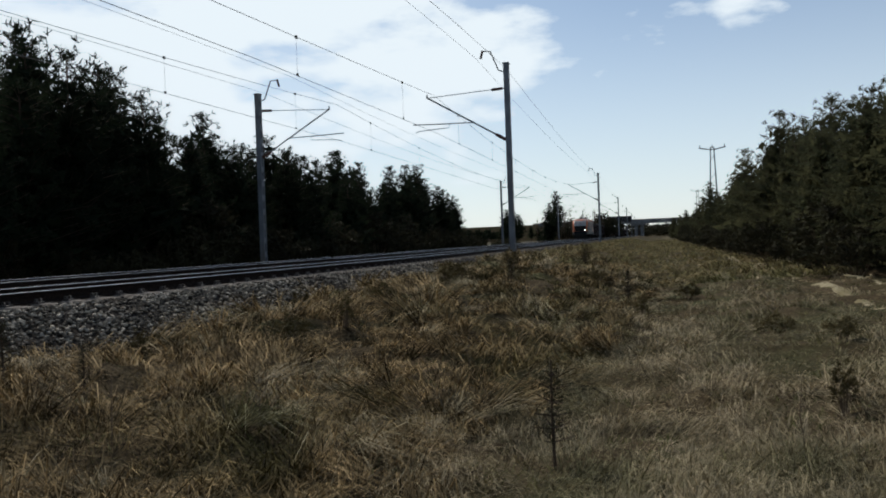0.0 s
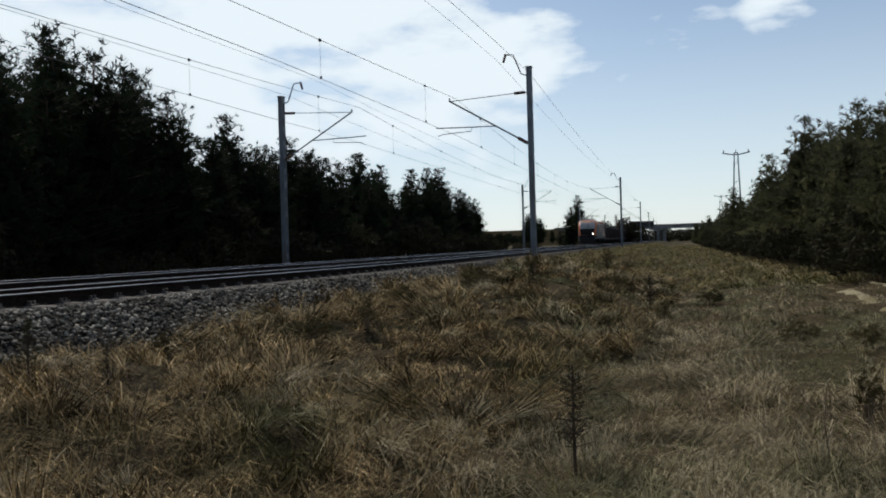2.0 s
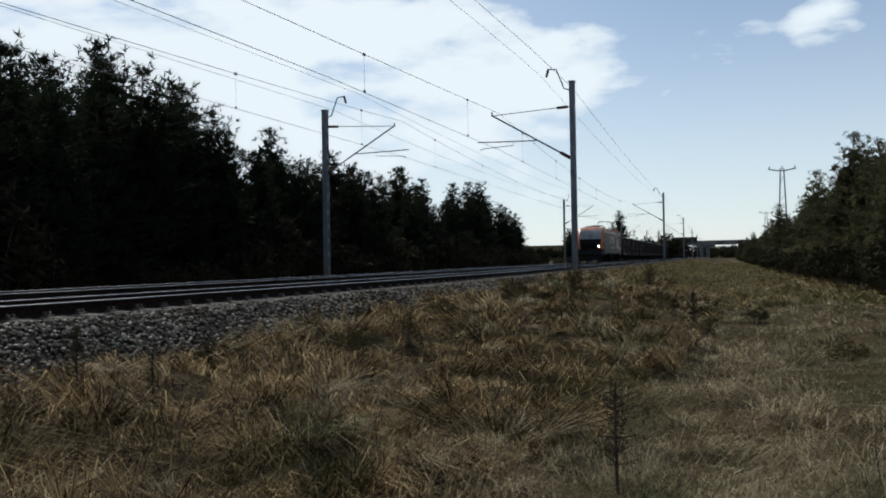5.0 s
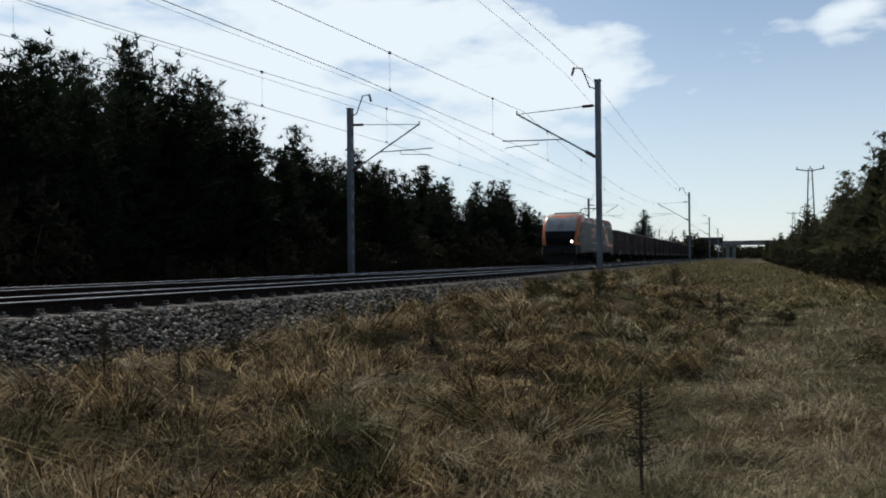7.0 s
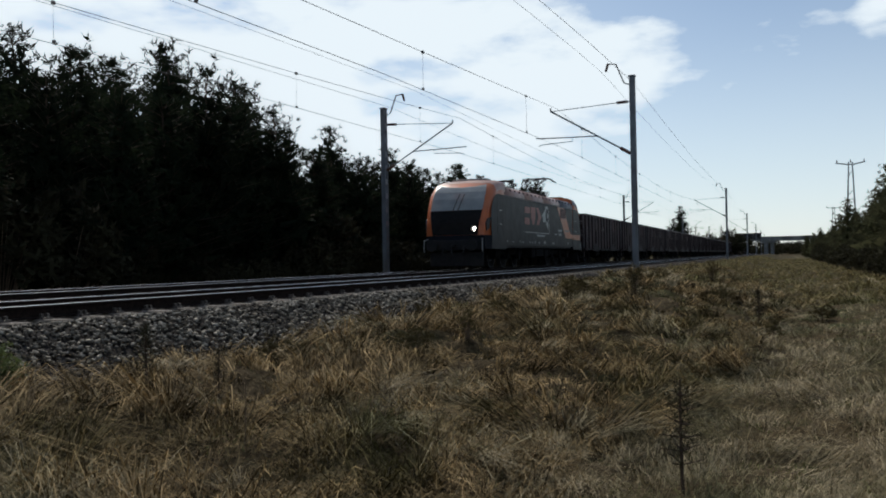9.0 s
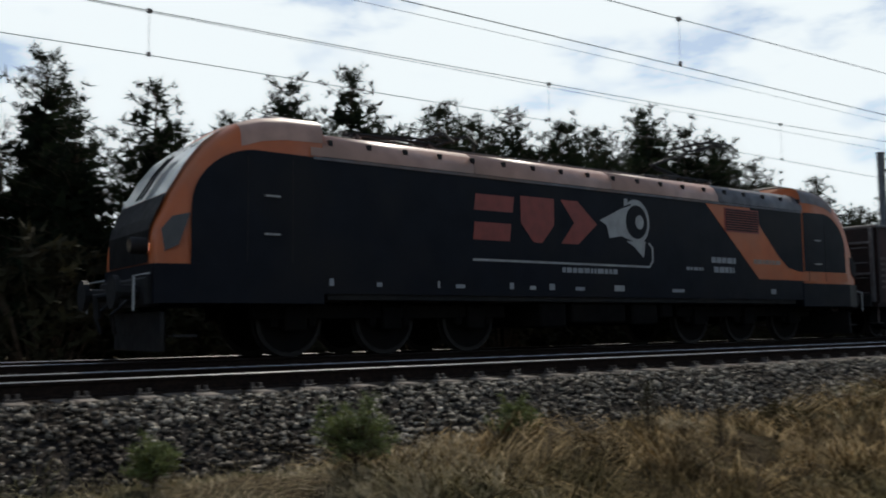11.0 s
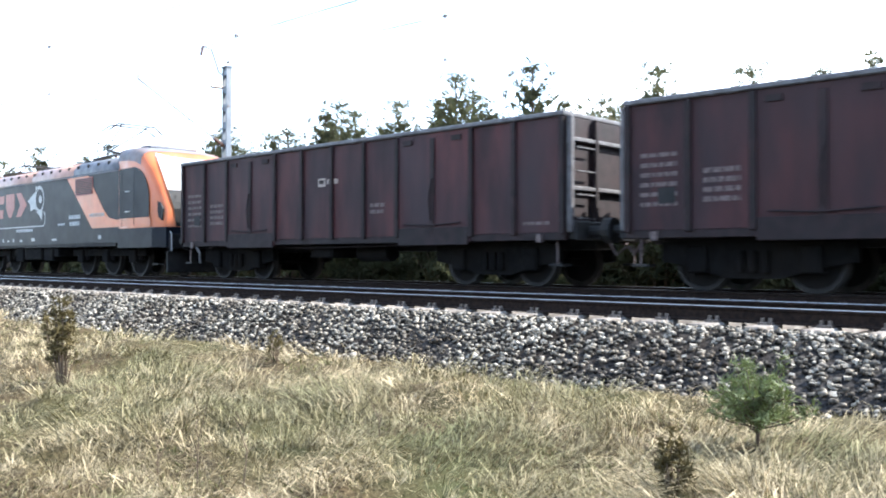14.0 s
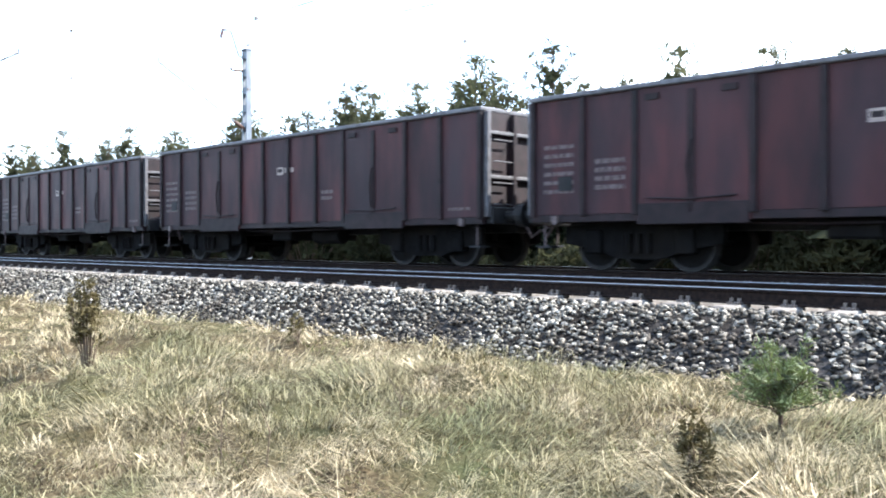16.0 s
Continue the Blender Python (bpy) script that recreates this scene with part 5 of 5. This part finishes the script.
for x, y, s, i in ((-4.75, -2.55, 0.9, 0), (-5.8, 10.9, 1.0, 2), (-5.3, 11.6, 0.7, 1), (-6.4, 15.5, 1.1, 2), (-5.6, 17.0, 1.0, 1), (-6.2, 20, 1.2, 2), (-6.0, 24, 1.1, 1), (-6.2, 28, 1.2, 2),
                   (0.4, 14.5, 1.0, 2), (1.2, 13.2, 0.8, 2), (-2.0, 19.0, 1.0, 1), (-1.3, 24.0, 1.1, 2), (0.7, 8.4, 0.7, 1), (-4.0, 26, 1.2, 2), (-5.4, 33, 1.2, 1), (-3.5, 32, 1.0, 2), (-6.9, -6.4, 0.5, 2), (-7.0, -9.0, 0.6, 1),
                   (-5.9, -12.6, 1.0, 1), (-6.6, 8.8, 0.7, 1), (-6.9, 9.6, 0.6, 2), (-6.5, 12.6, 0.8, 1)):
    plant("dry_shrub", DRYBUSH[i], ("woody_base", "foliage"), x, y, s, "small brown-green shrub among dry grass", "shrub", "shrubs on the bank")

plant("dry_shrub", scrub_meshes("tall_shrub", 120, 1.1, 0.15, M_SHRUB, 80, 0.07), ("woody_base", "foliage"), -4.78, -9.9, 1.0, "narrow upright brown-green shrub in the meadow", "shrub", "shrubs on the bank")
# bare stalks standing out of the grass
for x, y, h_ in ((-3.6, -5.4, 0.62), (-3.75, -5.1, 0.45), (-3.5, -5.7, 0.4), (-6.0, 1.2, 0.4), (-5.3, 3.4, 0.5), (-4.4, 5.6, 0.55), (-3.6, 6.3, 0.4), (-5.9, 5.0, 0.5), (-4.9, -5.0, 0.35), (0.3, 7.0, 0.5), (-2.9, 9.5, 0.6), (-5.7, -4.2, 0.3)):
    rnd = random.Random(int(x * 100 + y * 10))
    bm = tube([(0, 0, -0.05), (rnd.uniform(-0.05, 0.05), 0, h_ * 0.5), (rnd.uniform(-0.1, 0.1), rnd.uniform(-0.1, 0.1), h_)], 0.006, 4, 0.002)
    for k in range(4):
        z = h_ * (0.4 + 0.15 * k)
        add_tube(bm, [(0, 0, z), (rnd.uniform(-0.1, 0.1), rnd.uniform(-0.1, 0.1), z + 0.12)], 0.003, 3, 0.001)
    st = tagged(part("dry_stalk", bm, M_TWIG), "thin brown dry stalk standing in the grass", "plant stalk", "stalks in the grass")
    st.location = (x, y, ground_z(x, y))


# ---- dry grass ----
def make_grass(name, tufts, per, lo, hi, wide, material, label, seed, flat=0.0):
    rng = np.random.default_rng(seed)
    n = len(tufts) * per
    base = np.repeat(np.array(tufts), per, axis=0)
    spread = np.repeat(rng.uniform(0.06, 0.26, len(tufts)), per)
    ang = rng.uniform(0, 2 * np.pi, n)
    rad = spread * np.sqrt(rng.random(n))
    root = base + np.stack([np.cos(ang) * rad, np.sin(ang) * rad, np.full(n, -0.02)], 1)
    # each tuft leans its own way, and its blades fan out and droop
    swirl = np.array([[2.2 * noise.noise(Vector((x * 0.7, y * 0.7, 3.0 + seed))), 2.2 * noise.noise(Vector((x * 0.7, y * 0.7, 9.0 + seed)))] for x, y, z in tufts])
    lean = np.repeat(rng.normal(0, 0.4, (len(tufts), 2)) + swirl, per, axis=0) + np.stack([np.cos(ang), np.sin(ang)], 1) * rng.uniform(0.1, 0.75, n)[:, None] + rng.normal(0, 0.38, (n, 2))
    ln_ = rng.uniform(lo, hi, n) * np.repeat(rng.uniform(0.6, 1.2, len(tufts)) * np.array([0.95 + 0.9 * noise.noise(Vector((x * 0.9, y * 0.9, 5.0))) for x, y, z in tufts]), per)
    w = wide * rng.uniform(0.6, 1.3, n) * np.clip(np.linalg.norm(root[:, :2], axis=1) / 9, 0.8, 3.0)
    sa = rng.uniform(0, 2 * np.pi, n)
    side = np.stack([np.cos(sa), np.sin(sa), np.zeros(n)], 1) * w[:, None]
    mid = root + np.concatenate([lean * 0.45, rng.uniform(0.22, 0.60, (n, 1)) * (1 - flat)], 1) * ln_[:, None]
    droop = rng.uniform(0.25, 1.0, n) * (1 - 0.55 * flat)
    tip = mid + np.concatenate([lean * 0.7 + rng.normal(0, 0.3, (n, 2)), (0.42 - droop)[:, None]], 1) * ln_[:, None]
    v = np.stack([root - side, root + side, mid - side * 0.8, mid + side * 0.8, tip], 1).reshape(-1, 3)
    k = 5 * np.arange(n)
    f4 = np.stack([k, k + 1, k + 3, k + 2], 1)
    f3 = np.stack([k + 2, k + 3, k + 4], 1)
    me = bpy.data.meshes.new(name)
    me.vertices.add(len(v))
    me.vertices.foreach_set("co", v.ravel())
    loops = np.concatenate([f4.ravel(), f3.ravel()])
    me.loops.add(len(loops))
    me.loops.foreach_set("vertex_index", loops.astype(np.int32))
    me.polygons.add(2 * n)
    me.polygons.foreach_set("loop_start", np.concatenate([4 * np.arange(n), 4 * n + 3 * np.arange(n)]).astype(np.int32))
    me.update(calc_edges=True)
    me.validate()
    me.materials.append(material)
    return tagged(new(name, me), label, "grass", kind="stuff")


rg = random.Random(5)
tufts = []
while len(tufts) < 7200:
    d = 3.6 * (60 / 3.6) ** rg.random()
    a = radians(rg.uniform(-16, 168))
    x, y = -math.sin(a) * d, math.cos(a) * d
    u = x + RAIL_X + drift(y)
    if u < 1.75 or u > 13.6 or (11.9 < u < 14 and rg.random() < 0.7):
        continue
    if u < 2.3 and rg.random() < 0.5:
        continue
    # the grass stands in tussocks with bare hollows between
    if noise.noise(Vector((x * 1.1, y * 1.1, 1.0))) + 0.5 * noise.noise(Vector((x * 2.9, y * 2.9, 2.0))) < rg.uniform(-0.45, 0.15):
        continue
    tufts.append((x, y, ground_z(x, y)))
def heath(x, y):
    """Where the slope carries dead brown growth instead of straw."""
    u = x + RAIL_X + drift(y)
    return smooth(2.0, 6.0, y) * (1 - smooth(5.5, 9.5, u)) + 0.35 * noise.noise(Vector((x * 0.5, y * 0.5, 7.0))) > 0.5


make_grass("dry_grass", [p for p in tufts if not heath(p[0], p[1])], 27, 0.12, 0.38, 0.0038, M_GRASS, "dry straw-coloured grass on the bank", 8)
make_grass("brown_grass", [p for p in tufts if heath(p[0], p[1])], 26, 0.14, 0.42, 0.0055, M_BROWN, "dead brown grass and heath on the slope", 18)
# big drooping tussocks that make the slope lumpy
humps = []
while len(humps) < 520:
    y = 3.5 + 34 * rg.random() ** 1.3
    u = rg.uniform(2.4, 7.8)
    x = u - RAIL_X - drift(y)
    if noise.noise(Vector((x * 0.8, y * 0.8, 6.0))) > -0.15:
        humps.append((x, y, ground_z(x, y) + 0.06))
make_grass("slope_tussocks", humps[:300], 64, 0.26, 0.6, 0.0052, M_BROWN, "drooping tussocks of dead brown grass on the slope", 38)
make_grass("straw_tussocks", humps[300:], 56, 0.24, 0.5, 0.0050, M_GRASS, "pale drooping straw tussocks on the slope", 39, 0.25)
# flattened thatch between the tussocks
thatch = []
while len(thatch) < 8000:
    d = 3.8 * (40 / 3.8) ** rg.random()
    a = radians(rg.uniform(-14, 168))
    x, y = -math.sin(a) * d, math.cos(a) * d
    if 2.0 < x + RAIL_X + drift(y) < 13.5:
        thatch.append((x, y, ground_z(x, y)))
make_grass("straw_thatch", [p for p in thatch if not heath(p[0], p[1])], 16, 0.10, 0.30, 0.0034, M_GRASS, "flattened dry straw lying on the bank", 28, 0.7)
make_grass("brown_thatch", [p for p in thatch if heath(p[0], p[1])], 16, 0.12, 0.34, 0.005, M_BROWN, "flattened dead brown grass on the slope", 29, 0.7)
low = []
while len(low) < 7000:
    d = 3.6 * (34 / 3.6) ** rg.random()
    a = radians(rg.uniform(-16, 168))
    x, y = -math.sin(a) * d, math.cos(a) * d
    u = x + RAIL_X + drift(y)
    if 1.9 < u < 14:
        low.append((x, y, ground_z(x, y)))
make_grass("short_grass", low, 8, 0.06, 0.16, 0.005, M_GREEN, "short green and straw turf", 9)
meadow = []
while len(meadow) < 4200:
    y = 30 + 170 * rg.random() ** 1.7
    u = rg.uniform(1.6, 13.8)
    x = u - RAIL_X - drift(y)
    meadow.append((x, y, ground_z(x, y)))
make_grass("meadow_grass", meadow, 9, 0.2, 0.5, 0.007, M_MEADOW, "dry grass of the far meadow and bank", 11)
# grass on the far side of the line, seen below the wagons
back = []
while len(back) < 3000:
    y = rg.uniform(-30, 30)
    p = on_line(rg.uniform(17.6, 21.5), y)
    back.append((p.x, p.y, ground_z(p.x, p.y)))
make_grass("far_bank_grass", back, 8, 0.15, 0.4, 0.006, M_GRASS, "dry grass beyond the farther track", 10)

# ---- ballast stones ----
def stone_mesh(i):
    rnd = random.Random(200 + i)
    bm = bmesh.new()
    bmesh.ops.create_cube(bm, size=1.0)
    for v in bm.verts:
        v.co = Vector((v.co.x * rnd.uniform(0.6, 1.15), v.co.y * rnd.uniform(0.6, 1.2), v.co.z * rnd.uniform(0.35, 0.7)))
    bmesh.ops.triangulate(bm, faces=bm.faces)
    return mesh_of("stone", bm, M_STONE)


STONES = [stone_mesh(i) for i in range(8)]


def bed_z(u):
    return lerp_table(BED, u)


sv = [np.array([v.co[:] for v in me.vertices]) for me in STONES]
sf = [np.array([p.vertices[:] for p in me.polygons]) for me in STONES]
heaps, singles = (([], []), ([], [])), 0
rs = np.random.default_rng(12)
for k in range(54000):
    y = -44 + 72 * rs.random() if k < 50500 else 28 + 60 * rs.random()
    u = 0.42 + 1.95 * rs.random() if k % 6 else -7.5 + 8.2 * rs.random()
    if min(abs(u), abs(u + 1.5), abs(u + SPACING), abs(u + SPACING + 1.5)) < 0.13:
        continue
    if abs((y + 0.3 + 0.3) % 0.6 - 0.3) < 0.125 and (-2.1 < u < 0.60 or -2.1 < u + SPACING < 0.6) and rs.random() < 0.62:
        continue
    size = 0.028 + 0.036 * rs.random() ** 1.5
    q = on_line(RAIL_X - u, y, bed_z(u) + 0.010 + 0.03 * rs.random())
    e = Euler((rs.normal(0, 0.28), rs.normal(0, 0.28), rs.uniform(-3.14, 3.14)))
    if u > 0.8 and -6.5 < y < -2.5 and singles < 300 and rs.random() < 0.25:
        ob = new("stone", STONES[k % 8])
        ob.parent = ballast
        ob.matrix_basis = Matrix.LocRotScale(q, e, (size * 1.1,) * 3)
        singles += 1
        continue
    r = np.array(e.to_matrix()) * size
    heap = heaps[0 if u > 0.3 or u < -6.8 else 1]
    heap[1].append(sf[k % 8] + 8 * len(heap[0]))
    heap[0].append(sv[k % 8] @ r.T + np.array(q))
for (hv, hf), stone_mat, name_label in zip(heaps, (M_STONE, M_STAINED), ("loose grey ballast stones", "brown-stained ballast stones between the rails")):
    me = bpy.data.meshes.new("loose_stones")
    vv, ff = np.concatenate(hv), np.concatenate(hf)
    me.vertices.add(len(vv))
    me.vertices.foreach_set("co", vv.ravel())
    me.loops.add(ff.size)
    me.loops.foreach_set("vertex_index", ff.ravel().astype(np.int32))
    me.polygons.add(len(ff))
    me.polygons.foreach_set("loop_start", (3 * np.arange(len(ff))).astype(np.int32))
    me.update(calc_edges=True)
    me.materials.append(stone_mat)
    stones = tagged(new("loose_stones", me), name_label, kind="stuff")
    stones.parent = ballast

motions()
